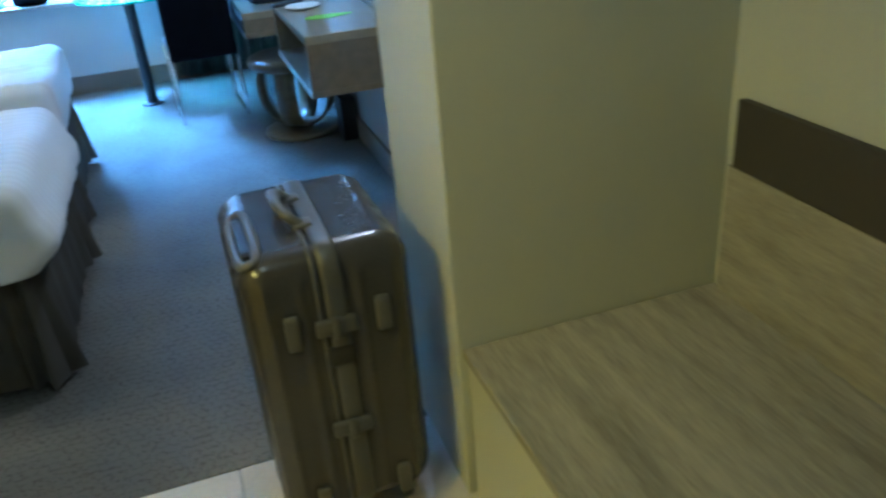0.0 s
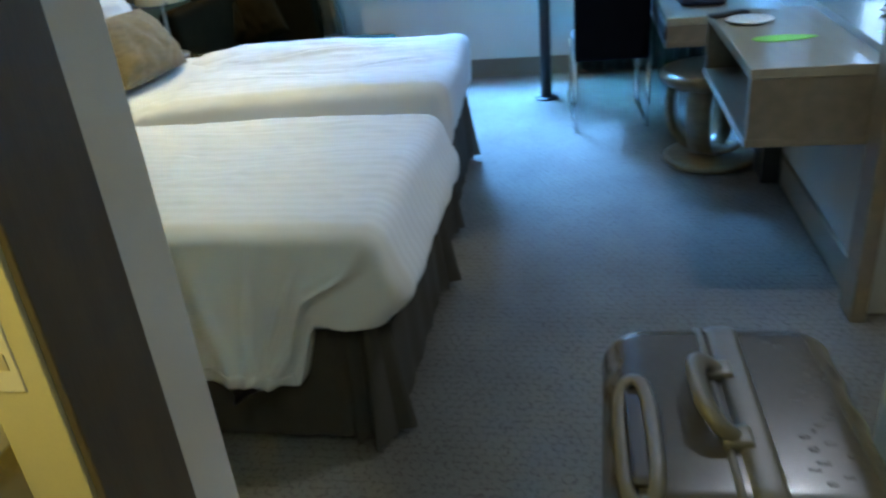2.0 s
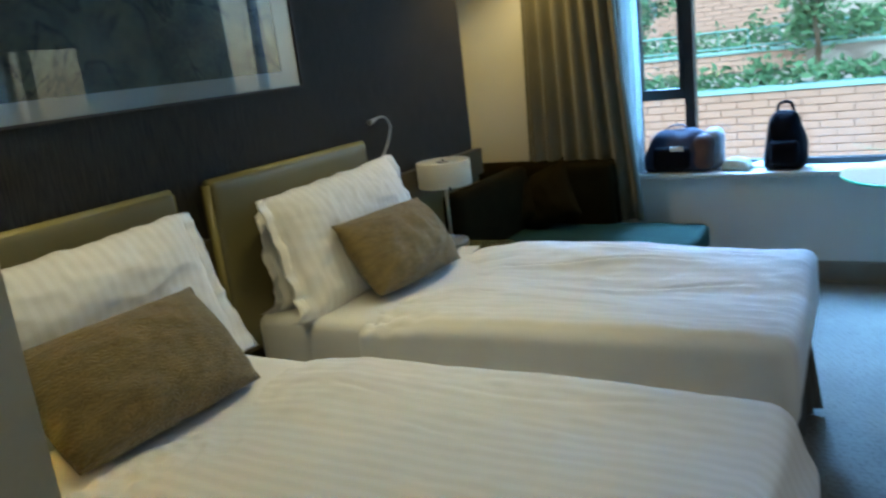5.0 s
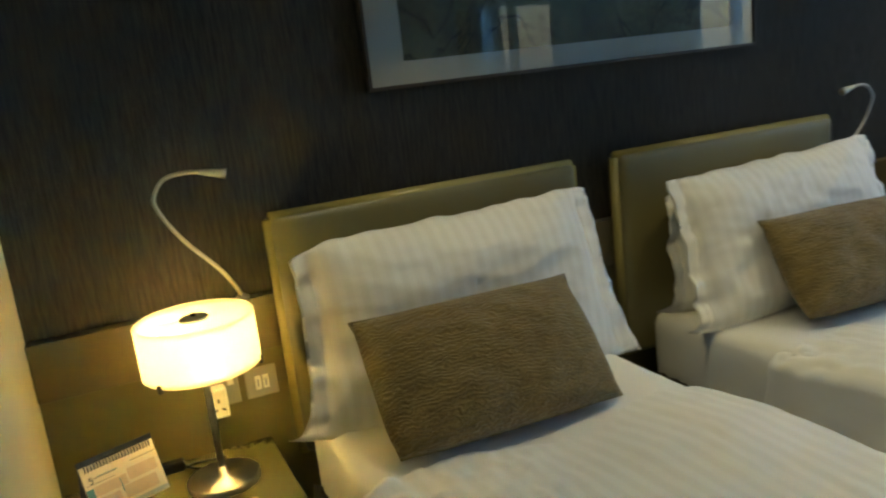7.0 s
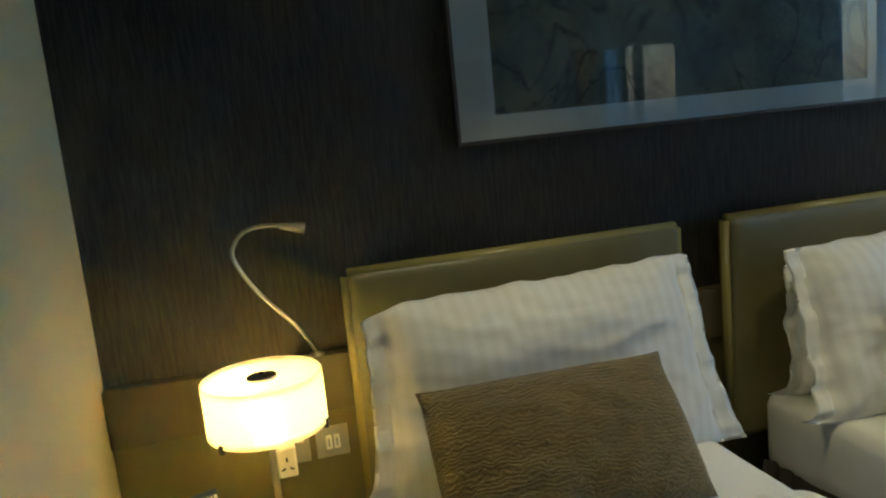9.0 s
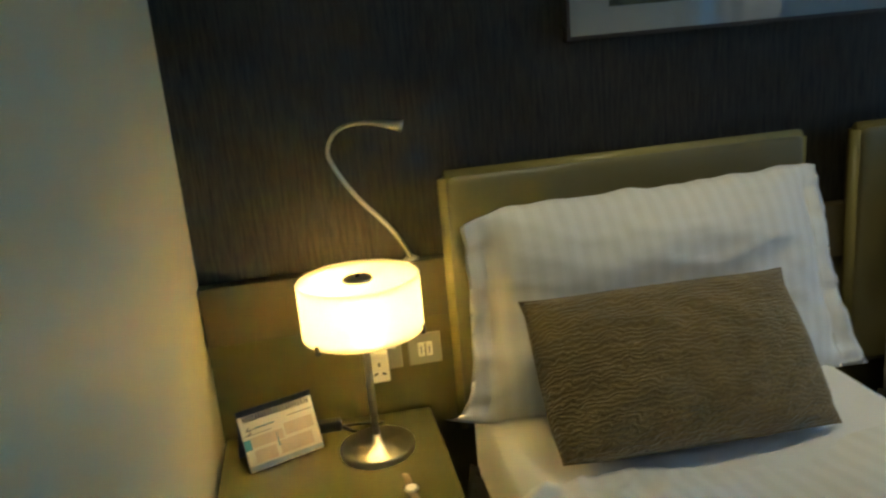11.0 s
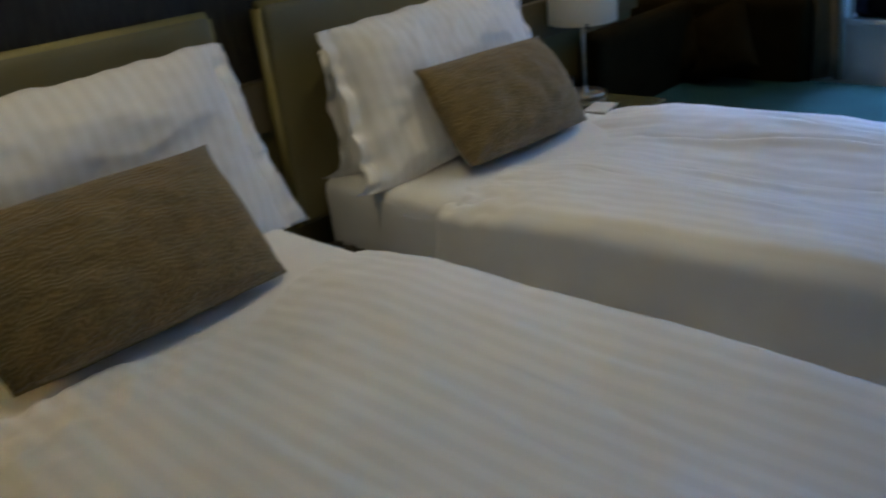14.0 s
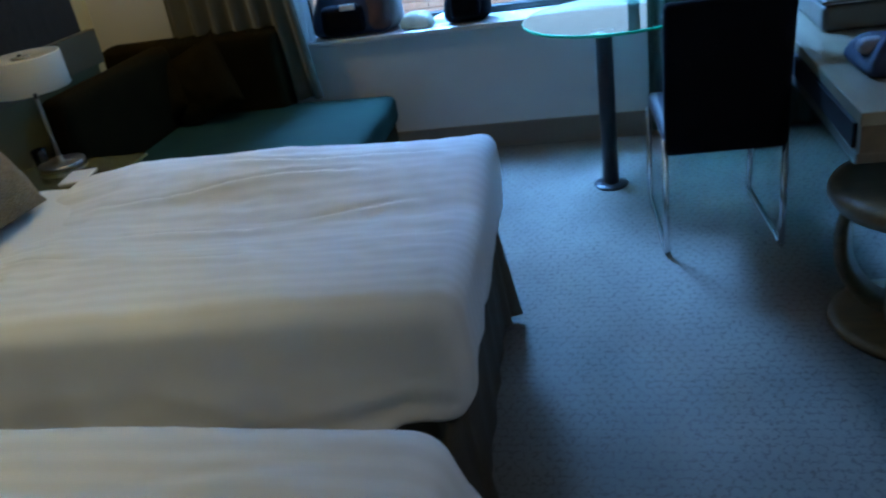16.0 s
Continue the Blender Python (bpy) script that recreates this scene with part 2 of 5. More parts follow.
SHEER = thin_cloth("sheer_cloth", (0.86, 0.90, 0.88), 0.75)
SHADE = thin_cloth("opal_shade", (0.95, 0.91, 0.81), 0.70)
OPAL = thin_cloth("opal_disc", (0.96, 0.93, 0.85), 0.82)
SOFA = mat("dark_sofa_fabric", (0.018, 0.013, 0.005), 0.95, dark=0.7, scale=6, fine=200, bump=0.3, spec=0.03)
SEAT = mat("teal_sofa_fabric", (0.012, 0.040, 0.029), 0.9, dark=0.75, scale=5, fine=200, bump=0.3, spec=0.15)
CASE = mat("bronze_shell", (0.056, 0.053, 0.051), 0.24, 0.1, dark=0.8, scale=5, fine=120, bump=0.02, coat=0.15)
CASE_TRIM = mat("case_trim", (0.100, 0.098, 0.091), 0.42, 0.25, dark=0.85, bump=0.03)
CASE_GREY = mat("case_grey_plastic", (0.100, 0.098, 0.091), 0.4, dark=0.88, bump=0.05)
WHITE_PLASTIC = mat("white_plastic", (0.78, 0.75, 0.66), 0.3, dark=0.95, bump=0.0)
PLATE = mat("satin_plate", (0.34, 0.32, 0.27), 0.35, 0.5, dark=0.95, bump=0.0)
DARK_PLASTIC = mat("dark_plastic", (0.02, 0.018, 0.016), 0.4, dark=0.8, bump=0.0)
PAPER = mat("white_paper", (0.74, 0.72, 0.68), 0.6, dark=0.95, scale=9, fine=200, bump=0.02)
INK = mat("grey_ink", (0.36, 0.36, 0.38), 0.6, dark=0.9, bump=0)
PINK_INK = mat("rose_ink", (0.62, 0.54, 0.50), 0.6, dark=0.9, scale=30, bump=0)
BLUE_INK = mat("blue_ink", (0.06, 0.27, 0.42), 0.6, dark=0.9, bump=0)
PALE_INK = mat("pale_blue_ink", (0.40, 0.50, 0.62), 0.6, dark=0.9, scale=30, bump=0.0)
NAVY = mat("navy_card", (0.03, 0.045, 0.10), 0.5, dark=0.9, bump=0)
LIME = mat("lime_card", (0.28, 0.72, 0.04), 0.4, dark=0.9, bump=0)
TAN = mat("tan_leather", (0.22, 0.145, 0.06), 0.5, dark=0.7, scale=20, fine=200, bump=0.15)
NAVY_CLOTH = mat("navy_cloth", (0.016, 0.024, 0.055), 0.7, dark=0.5, scale=12, fine=220, bump=0.3)
MAROON = mat("maroon_cloth", (0.10, 0.045, 0.035), 0.75, dark=0.6, scale=12, fine=220, bump=0.3)
GREY_CLOTH = mat("grey_cloth", (0.30, 0.29, 0.30), 0.8, dark=0.6, scale=12, fine=220, bump=0.3)
BEIGE_CLOTH = mat("beige_cloth", (0.42, 0.38, 0.26), 0.8, dark=0.7, scale=14, fine=200, bump=0.3)
STONE_SILL = mat("stone_sill", (0.62, 0.60, 0.55), 0.3, dark=0.85, scale=8, fine=60, bump=0.02)
GLASS = clear("window_glass", (0.98, 1.0, 0.99))
TABLE_GLASS = clear("table_glass", (0.72, 0.97, 0.88))
RIM_GLASS = mat("green_glass_edge", (0.03, 0.58, 0.30), 0.12, dark=0.9, bump=0, coat=0.8)
NIGHT_GLASS = mat("olive_glass", (0.105, 0.094, 0.034), 0.03, dark=0.9, scale=2, bump=0, coat=0.4, spec=0.7)
MIRROR = mat("mirror", (0.85, 0.87, 0.88), 0.03, 1.0, dark=0.98, bump=0)
MAT_BOARD = mat("mat_board", (0.62, 0.60, 0.52), 0.6, dark=0.96, scale=4, fine=200, bump=0.04)
TAUPE = mat("taupe_wall", (0.48, 0.455, 0.39), 0.6, dark=0.85, scale=2, fine=200, bump=0.15)
PRINT = art_material()
BRICK = mat("terrace_brick", (0.55, 0.34, 0.26), 0.8, dark=0.75, scale=3, fine=30, bump=0.2, depth=0.01)
MORTAR = mat("mortar", (0.45, 0.42, 0.38), 0.9, dark=0.8, scale=4, fine=40, bump=0.2)
COPING = mat("pale_coping", (0.30, 0.62, 0.62), 0.7, dark=0.85, scale=3, fine=40, bump=0.1)
LEAF = mat("leaves", (0.10, 0.27, 0.13), 0.6, dark=0.5, scale=3, fine=20, bump=0.1)
BARK = mat("bark", (0.12, 0.09, 0.06), 0.9, dark=0.6, scale=6, fine=30, bump=0.4, stretch=(1, 1, 0.2))
PAVING = mat("paving", (0.50, 0.47, 0.43), 0.85, dark=0.8, scale=0.8, fine=12, bump=0.1)
SOIL = mat("outdoor_ground", (0.26, 0.25, 0.20), 0.95, dark=0.7, scale=0.5, fine=8, bump=0.2)
RAILING = mat("teal_railing", (0.12, 0.36, 0.34), 0.5, dark=0.85, bump=0.02)


# ---- mesh helpers ----
def part(name, bm, material, parent=None, label="", smooth=False, kind=""):
    """Links a bmesh as one mesh object, under a thing or a part where one is given."""
    me = bpy.data.meshes.new(name)
    bmesh.ops.recalc_face_normals(bm, faces=bm.faces)
    bm.to_mesh(me)
    bm.free()
    me.materials.append(material)
    if smooth:
        me.polygons.foreach_set("use_smooth", [True] * len(me.polygons))
    ob = new(name, me)
    ob.parent = parent
    return tagged(ob, label, kind=kind)


def thing(name, m, label, category, group=""):
    ob = new(name)
    ob.empty_display_size = 0.05
    ob.matrix_world = m
    return tagged(ob, label, category, group)


def structure(name, bm, material, label, category="", smooth=False):
    return tagged(part(name, bm, material, None, label, smooth), category=category, kind="structure")


def box(x0, x1, y0, y1, z0, z1, bevel=0.0, bm=None, steps=2):
    bm = bm or bmesh.new()
    vs = bmesh.ops.create_cube(bm, size=1, matrix=Matrix.Translation(((x0 + x1) / 2, (y0 + y1) / 2, (z0 + z1) / 2)) @ Matrix.Diagonal((x1 - x0, y1 - y0, z1 - z0, 1)))["verts"]
    if bevel:
        es = {e for v in vs for e in v.link_edges}
        bmesh.ops.bevel(bm, geom=list(es), offset=bevel, segments=steps, affect="EDGES", profile=0.5)
    return bm


def lathe(profile, n=40, bm=None, m=None):
    """Turns (radius, z) pairs round the z axis."""
    bm = bm or bmesh.new()
    m = m or Matrix()
    rings = []
    for r, z in profile:
        rings.append([bm.verts.new(m @ Vector((r * math.cos(a), r * math.sin(a), z))) for a in [2 * math.pi * i / n for i in range(n)]] if r > 1e-6 else [bm.verts.new(m @ Vector((0, 0, z)))])
    for a, b in zip(rings, rings[1:]):
        for i in range(n):
            j = (i + 1) % n
            if len(a) == 1:
                bm.faces.new((a[0], b[i], b[j]))
            elif len(b) == 1:
                bm.faces.new((a[i], a[j], b[0]))
            else:
                bm.faces.new((a[i], a[j], b[j], b[i]))
    return bm


def curve_points(points, steps=8):
    """A smooth line through points."""
    ps = [Vector(p) for p in points]
    ps = [2 * ps[0] - ps[1], *ps, 2 * ps[-1] - ps[-2]]
    out = []
    for a, b, c, d in zip(ps, ps[1:], ps[2:], ps[3:]):
        for i in range(steps):
            t = i / steps
            out.append(0.5 * (2 * b + (c - a) * t + (2 * a - 5 * b + 4 * c - d) * t * t + (3 * b - a - 3 * c + d) * t ** 3))
    return [*out, ps[-2]]


def tube(points, r, n=10, bm=None, flat=1.0, up=(0, 0, 1), radii=None, closed=False):
    """A round or flattened bar along points."""
    bm = bm or bmesh.new()
    ps = [Vector(p) for p in points]
    rings = []
    last = None
    for i, p in enumerate(ps):
        if closed:
            d = (ps[(i + 1) % len(ps)] - ps[i - 1]).normalized()
        else:
            d = (ps[min(i + 1, len(ps) - 1)] - ps[max(i - 1, 0)]).normalized()
        side = d.cross(Vector(up)) if last is None else last - d * last.dot(d)
        if side.length < 1e-4:
            side = d.cross(Vector((1, 0, 0)))
        side.normalize()
        last = side
        other = d.cross(side)
        k = radii[i] if radii else r
        rings.append([bm.verts.new(p + side * k * math.cos(a) + other * k * flat * math.sin(a)) for a in [2 * math.pi * j / n for j in range(n)]])
    pairs = list(zip(rings, rings[1:])) + ([(rings[-1], rings[0])] if closed else [])
    for a, b in pairs:
        for j in range(n):
            bm.faces.new((a[j], a[(j + 1) % n], b[(j + 1) % n], b[j]))
    if not closed:
        bm.faces.new(rings[0])
        bm.faces.new(rings[-1])
    return bm


def grid(nu, nv, f, bm=None, close=False):
    """A sheet of nu by nv cells; f(u, v) gives its points, u and v from 0 to 1."""
    bm = bm or bmesh.new()
    vs = [[bm.verts.new(f(i / nu, j / nv)) for j in range(nv + 1)] for i in range(nu + 1)]
    for i in range(nu):
        for j in range(nv):
            bm.faces.new((vs[i][j], vs[i + 1][j], vs[i + 1][j + 1], vs[i][j + 1]))
    return bm


def soft_box(x0, x1, y0, y1, z0, z1, r, n, shape=None):
    """A rounded block of n = (nx, ny, nz) cells, whose points shape() may move."""
    bm = bmesh.new()
    lo, hi = Vector((x0, y0, z0)), Vector((x1, y1, z1))
    cell = {}

    def at(i, j, k):
        if (i, j, k) not in cell:
            p = Vector((x0 + (x1 - x0) * i / n[0], y0 + (y1 - y0) * j / n[1], z0 + (z1 - z0) * k / n[2]))
            c = Vector([min(max(p[a], lo[a] + r), hi[a] - r) for a in range(3)])
            d = p - c
            if d.length > 1e-9:
                p = c + d.normalized() * r * max(abs(d[a]) for a in range(3)) / r
            cell[i, j, k] = bm.verts.new(shape(p) if shape else p)
        return cell[i, j, k]

    for a, b, c in ((0, 1, 2), (1, 2, 0), (2, 0, 1)):
        for side in (0, n[c]):
            for i in range(n[a]):
                for j in range(n[b]):
                    q = []
                    for di, dj in ((0, 0), (1, 0), (1, 1), (0, 1)):
                        k = [0, 0, 0]
                        k[a], k[b], k[c] = i + di, j + dj, side
                        q.append(at(*k))
                    bm.faces.new(q)
    return bm


def wob(p, scale, amount, seed=0.0):
    return amount * noise.noise(Vector(p) * scale + Vector((seed, seed * 1.7, -seed)))


def wall_with_hole(x0, x1, z0, z1, y0, y1, hx0, hx1, hz0, hz1):
    """A wall along x with one opening right through."""
    bm = box(x0, hx0, y0, y1, z0, z1)
    box(hx1, x1, y0, y1, z0, z1, bm=bm)
    box(hx0, hx1, y0, y1, z0, hz0, bm=bm)
    box(hx0, hx1, y0, y1, hz1, z1, bm=bm)
    return bm


# ---- structure ----
H = 2.5
structure("floor", box(-0.45, 4.0, 0.0, 4.7, -0.10, 0.0), CARPET, "grey patterned low-pile hotel room carpet", "floor")
entry = structure("floor_entry", box(0.0, 4.0, -3.2, 0.0, -0.10, -0.008), MORTAR, "pale stone tiles of the entry hall", "floor")
structure("ceiling", box(-0.5, 4.1, -3.2, 5.0, H, H + 0.1), CEIL, "plain white painted ceiling", "ceiling")
structure("wall_headboard", box(-0.12, 0.0, -0.14, 4.0, 0, H), WALLPAPER, "dark brown wallpaper with vertical streaks", "wall")
structure("wall_recess", box(-0.52, -0.4, 4.0, 4.98, 0, H), PAINT, "cream painted wall of the window recess", "wall")
structure("wall_recess_return", box(-0.4, -0.12, 3.9, 4.0, 0, H), PAINT, "cream painted return beside the headboard wall", "wall")
structure("wall_window", wall_with_hole(-0.4, 3.62, 0, H, 4.68, 4.98, 0.76, 3.12, 0.64, 2.42), PALE, "pale painted wall under and round the window", "wall")
structure("wall_near", box(0.0, 1.90, -0.14, 0.0, 0, H), PAINT, "cream painted wall beside the bed", "wall")
structure("wall_near_end", box(1.90, 1.94, -0.14, 0.0, 0, H), GREY, "grey painted end of the wall", "wall")
structure("wall_bath", box(1.84, 1.94, -3.2, -1.15, 0, H), ENTRY_PAINT, "cream painted wall of the entry hall", "wall")
structure("wall_bath_lintel", box(1.84, 1.94, -1.15, -0.14, 2.1, H), ENTRY_PAINT, "cream painted wall over the bathroom door", "wall")
structure("wall_desk", box(3.52, 3.62, 1.36, 4.68, 0, H), TAUPE, "taupe papered wall behind the desk", "wall")
structure("wall_closet", box(3.98, 4.08, 0.08, 1.36, 0, H), PALE, "pale painted wall of the closet recess", "wall")
structure("wall_closet_side", box(3.62, 4.08, 1.36, 1.44, 0, H), PALE, "pale painted side of the closet recess", "wall")
structure("wall_column", box(3.09, 4.08, -0.345, 0.08, 0, H, 0.004), ENTRY_PAINT, "cream painted pillar beside the luggage bench", "pillar")
structure("wall_bench", box(3.78, 3.88, -3.2, -0.345, 0, H), ENTRY_PAINT, "cream painted wall behind the luggage bench", "wall")
structure("wall_entry", box(0.0, 4.0, -3.3, -3.2, 0, H), ENTRY_PAINT, "cream painted wall with the room's entrance", "wall")
structure("wall_bath_back", box(-0.1, 0.0, -3.2, -0.14, 0, H), BATH_TILE, "beige tiled bathroom wall", "wall")
structure("wall_bath_side", box(0.0, 1.84, -0.18, -0.142, 0, 2.1), BATH_TILE, "beige tiled bathroom wall", "wall")

# bathroom door frame
arch = structure("door_frame", box(1.938, 1.952, -0.33, -0.14, 0, 2.17, 0.003), DOOR_WOOD, "dark stained wooden bathroom door frame", "door frame")
part("jamb", box(1.84, 1.936, -0.335, -0.30, 0, 2.1, 0.002), PAINT, arch, "cream painted jamb")
part("jamb_filler", box(1.84, 1.936, -0.30, -0.182, 0, 2.1), PAINT, arch, "cream painted lining")
part("strike_plate", box(1.862, 1.902, -0.3375, -0.333, 0.93, 1.13, 0.002), WHITE_PLASTIC, arch, "pale metal strike plate")
part("latch_hole", box(1.872, 1.892, -0.339, -0.3345, 1.03, 1.07, 0.001), DARK_PLASTIC, arch, "dark latch hole")
part("latch_hole", box(1.873, 1.891, -0.339, -0.3345, 0.965, 0.99, 0.001), STEEL, arch, "steel screw recess")

# headboard wall panelling
panel = structure("wainscot", box(0.0, 0.028, 0.0, 4.0, 0.12, 0.82, 0.002), WAINSCOT, "olive lacquered panel along the headboard wall", "wall panel")
part("rail", box(0.0, 0.045, 0.0, 4.04, 0.823, 0.98, 0.004), RAIL, panel, "olive brown capping rail")
structure("baseboard_headboard", box(0.0, 0.02, 0.0, 4.0, 0.0, 0.118), SKIRTING, "brown wooden baseboard", "baseboard")
structure("baseboard_window", box(-0.4, 3.52, 4.662, 4.68, 0.0, 0.13, 0.003), SKIRTING, "brown wooden baseboard under the window", "baseboard")
structure("baseboard_desk", box(3.503, 3.52, 1.44, 4.66, 0.0, 0.13, 0.003), SKIRTING, "brown wooden baseboard behind the desk", "baseboard")
structure("trim_desk_end", box(3.47, 3.52, 1.30, 1.42, 0.0, H, 0.004), WOOD, "brown wooden board at the end of the desk wall", "trim")
structure("sill", box(0.74, 3.14, 4.655, 4.93, 0.64, 0.668, 0.006), STONE_SILL, "pale stone window sill", "sill")

# window
win = structure("window_1", box(0.76, 0.80, 4.90, 4.96, 0.668, 2.42, 0.004), FRAME_DARK, "dark metal window with an opening side pane", "window")
for n, b in (("frame", (3.08, 3.12, 4.90, 4.96, 0.668, 2.42)), ("frame", (0.80, 3.08, 4.90, 4.96, 2.37, 2.42)), ("frame", (0.80, 3.08, 4.90, 4.96, 0.668, 0.705)), ("mullion", (2.50, 2.56, 4.89, 4.97, 0.705, 2.37)),
             ("mullion", (1.085, 1.15, 4.89, 4.97, 0.705, 2.37)), ("transom", (0.80, 1.085, 4.895, 4.965, 1.115, 1.18)), ("sash", (1.055, 1.085, 4.885, 4.93, 1.18, 2.37)), ("sash", (0.80, 0.825, 4.885, 4.93, 1.18, 2.37))):
    part(n, box(*b, 0.004), FRAME_DARK, win)
part("window_handle", box(1.060, 1.078, 4.862, 4.885, 1.36, 1.47, 0.004), DARK_PLASTIC, win, "dark window handle")
for b in ((0.80, 1.085, 0.705, 1.115), (0.825, 1.055, 1.18, 2.37), (1.15, 2.50, 0.705, 2.37), (2.56, 3.08, 0.705, 2.37)):
    p = part("pane", box(b[0], b[1], 4.928, 4.934, b[2], b[3]), GLASS, win, "clear glass")
    p.visible_shadow = False


def curtain(name, x0, x1, y, z0, z1, folds, depth, material, label, seed, flare=0.0):
    def f(u, v):
        x = x0 + (x1 - x0) * u
        w = math.sin(2 * math.pi * folds * u + 0.8 * math.sin(5 * u + seed)) * depth
        w += wob((u * folds, 0, v * 1.5), 1.0, depth * 0.5, seed)
        return Vector((x + flare * (1 - v) * (u - 0.3) + wob((u * 3, v * 2, 0), 1, 0.01, seed), y + w, z0 + (z1 - z0) * v))
    bm = grid(folds * 10, 14, f)
    ob = tagged(part(name, bm, material, None, label, True), category="curtain")
    s = ob.modifiers.new("thick", "SOLIDIFY")
    s.thickness = 0.003
    return ob


curtain("curtain", 0.17, 0.72, 4.56, 0.40, 2.42, 7, 0.035, CURTAIN, "olive green curtain drawn back beside the window", 1.0, 0.24)
curtain("sheer_curtain", 0.70, 0.86, 4.70, 0.67, 2.41, 4, 0.018, SHEER, "white sheer curtain gathered at the window's edge", 2.0)
curtain("curtain", 2.58, 3.46, 4.60, 0.03, 2.42, 9, 0.035, CURTAIN_DARK, "dark olive curtain hanging to the floor", 3.0)


for x0, x1, y in ((0.10, 0.92, 4.56), (2.50, 3.50, 4.60)):
    structure("trim_curtain_rail", box(x0, x1, y - 0.02, y + 0.02, 2.415, 2.5, 0.003), WHITE_PLASTIC, "white ceiling rail that holds the curtain", "curtain rail")


# ---- beds ----
def bed(m, seed, w):
    t = thing("bed", m, "twin bed with dark pleated skirt and white fitted sheet", "bed", "twin beds")
    part("base", box(0.05, 1.93, 0.04, w - 0.04, 0.06, 0.40, 0.01), SKIRT, t, "dark padded box base")
    for x in (0.15, 1.83):
        for y in (0.12, w - 0.12):
            part("leg", lathe([(0, 0), (0.022, 0), (0.026, 0.06), (0, 0.06)], 14, m=pose(x, y, 0)), BLACK_PAINT, t)
    # mattress with a fitted sheet
    part("mattress", soft_box(0.03, 1.95, 0.02, w - 0.02, 0.40, 0.69, 0.05, (40, 20, 6), lambda p: p + Vector((0, 0, wob(p, 6, 0.004, seed)))), SHEET, t, "white fitted sheet", True)
    # pleated skirt round three sides
    path = [(0.06, 0.02, 0), (1.955, 0.02, 0), (1.955, w - 0.02, 0), (0.06, w - 0.02, 0)]
    run = []
    for a, b in zip(path, path[1:]):
        a, b = Vector(a), Vector(b)
        k = max(2, int((b - a).length / 0.008))
        nrm = Vector(((b - a).y, -(b - a).x, 0)).normalized()
        for i in range(k):
            run.append((a + (b - a) * i / k, nrm, i / k, (b - a).length))
    run.append((Vector(path[-1]), run[-1][1], 1.0, 1))

    def f(u, v):
        i = min(int(u * (len(run) - 1) + 0.5), len(run) - 1)
        p, nrm, s, length = run[i]
        corner = max(0.0, 1 - min(s, 1 - s) * length / 0.13)
        amp = 0.004 + 0.040 * corner * (1 - 0.85 * v)
        w = math.sin(u * len(run) * 0.008 * 2 * math.pi / (0.060 if corner > 0 else 0.16) + wob((u * 30, 0, 0), 1, 2, seed)) * amp
        out = 0.008 + 0.043 * (1 - v) * (0.30 + 0.70 * corner)
        return p + nrm * (w + out) + Vector((0, 0, 0.030 + v * 0.43 + wob((u * 40, v, 0), 1, 0.004, seed)))
    part("skirt", grid(len(run) - 1, 8, f), SKIRT, t, "dark olive pleated bed skirt", True)
    return t


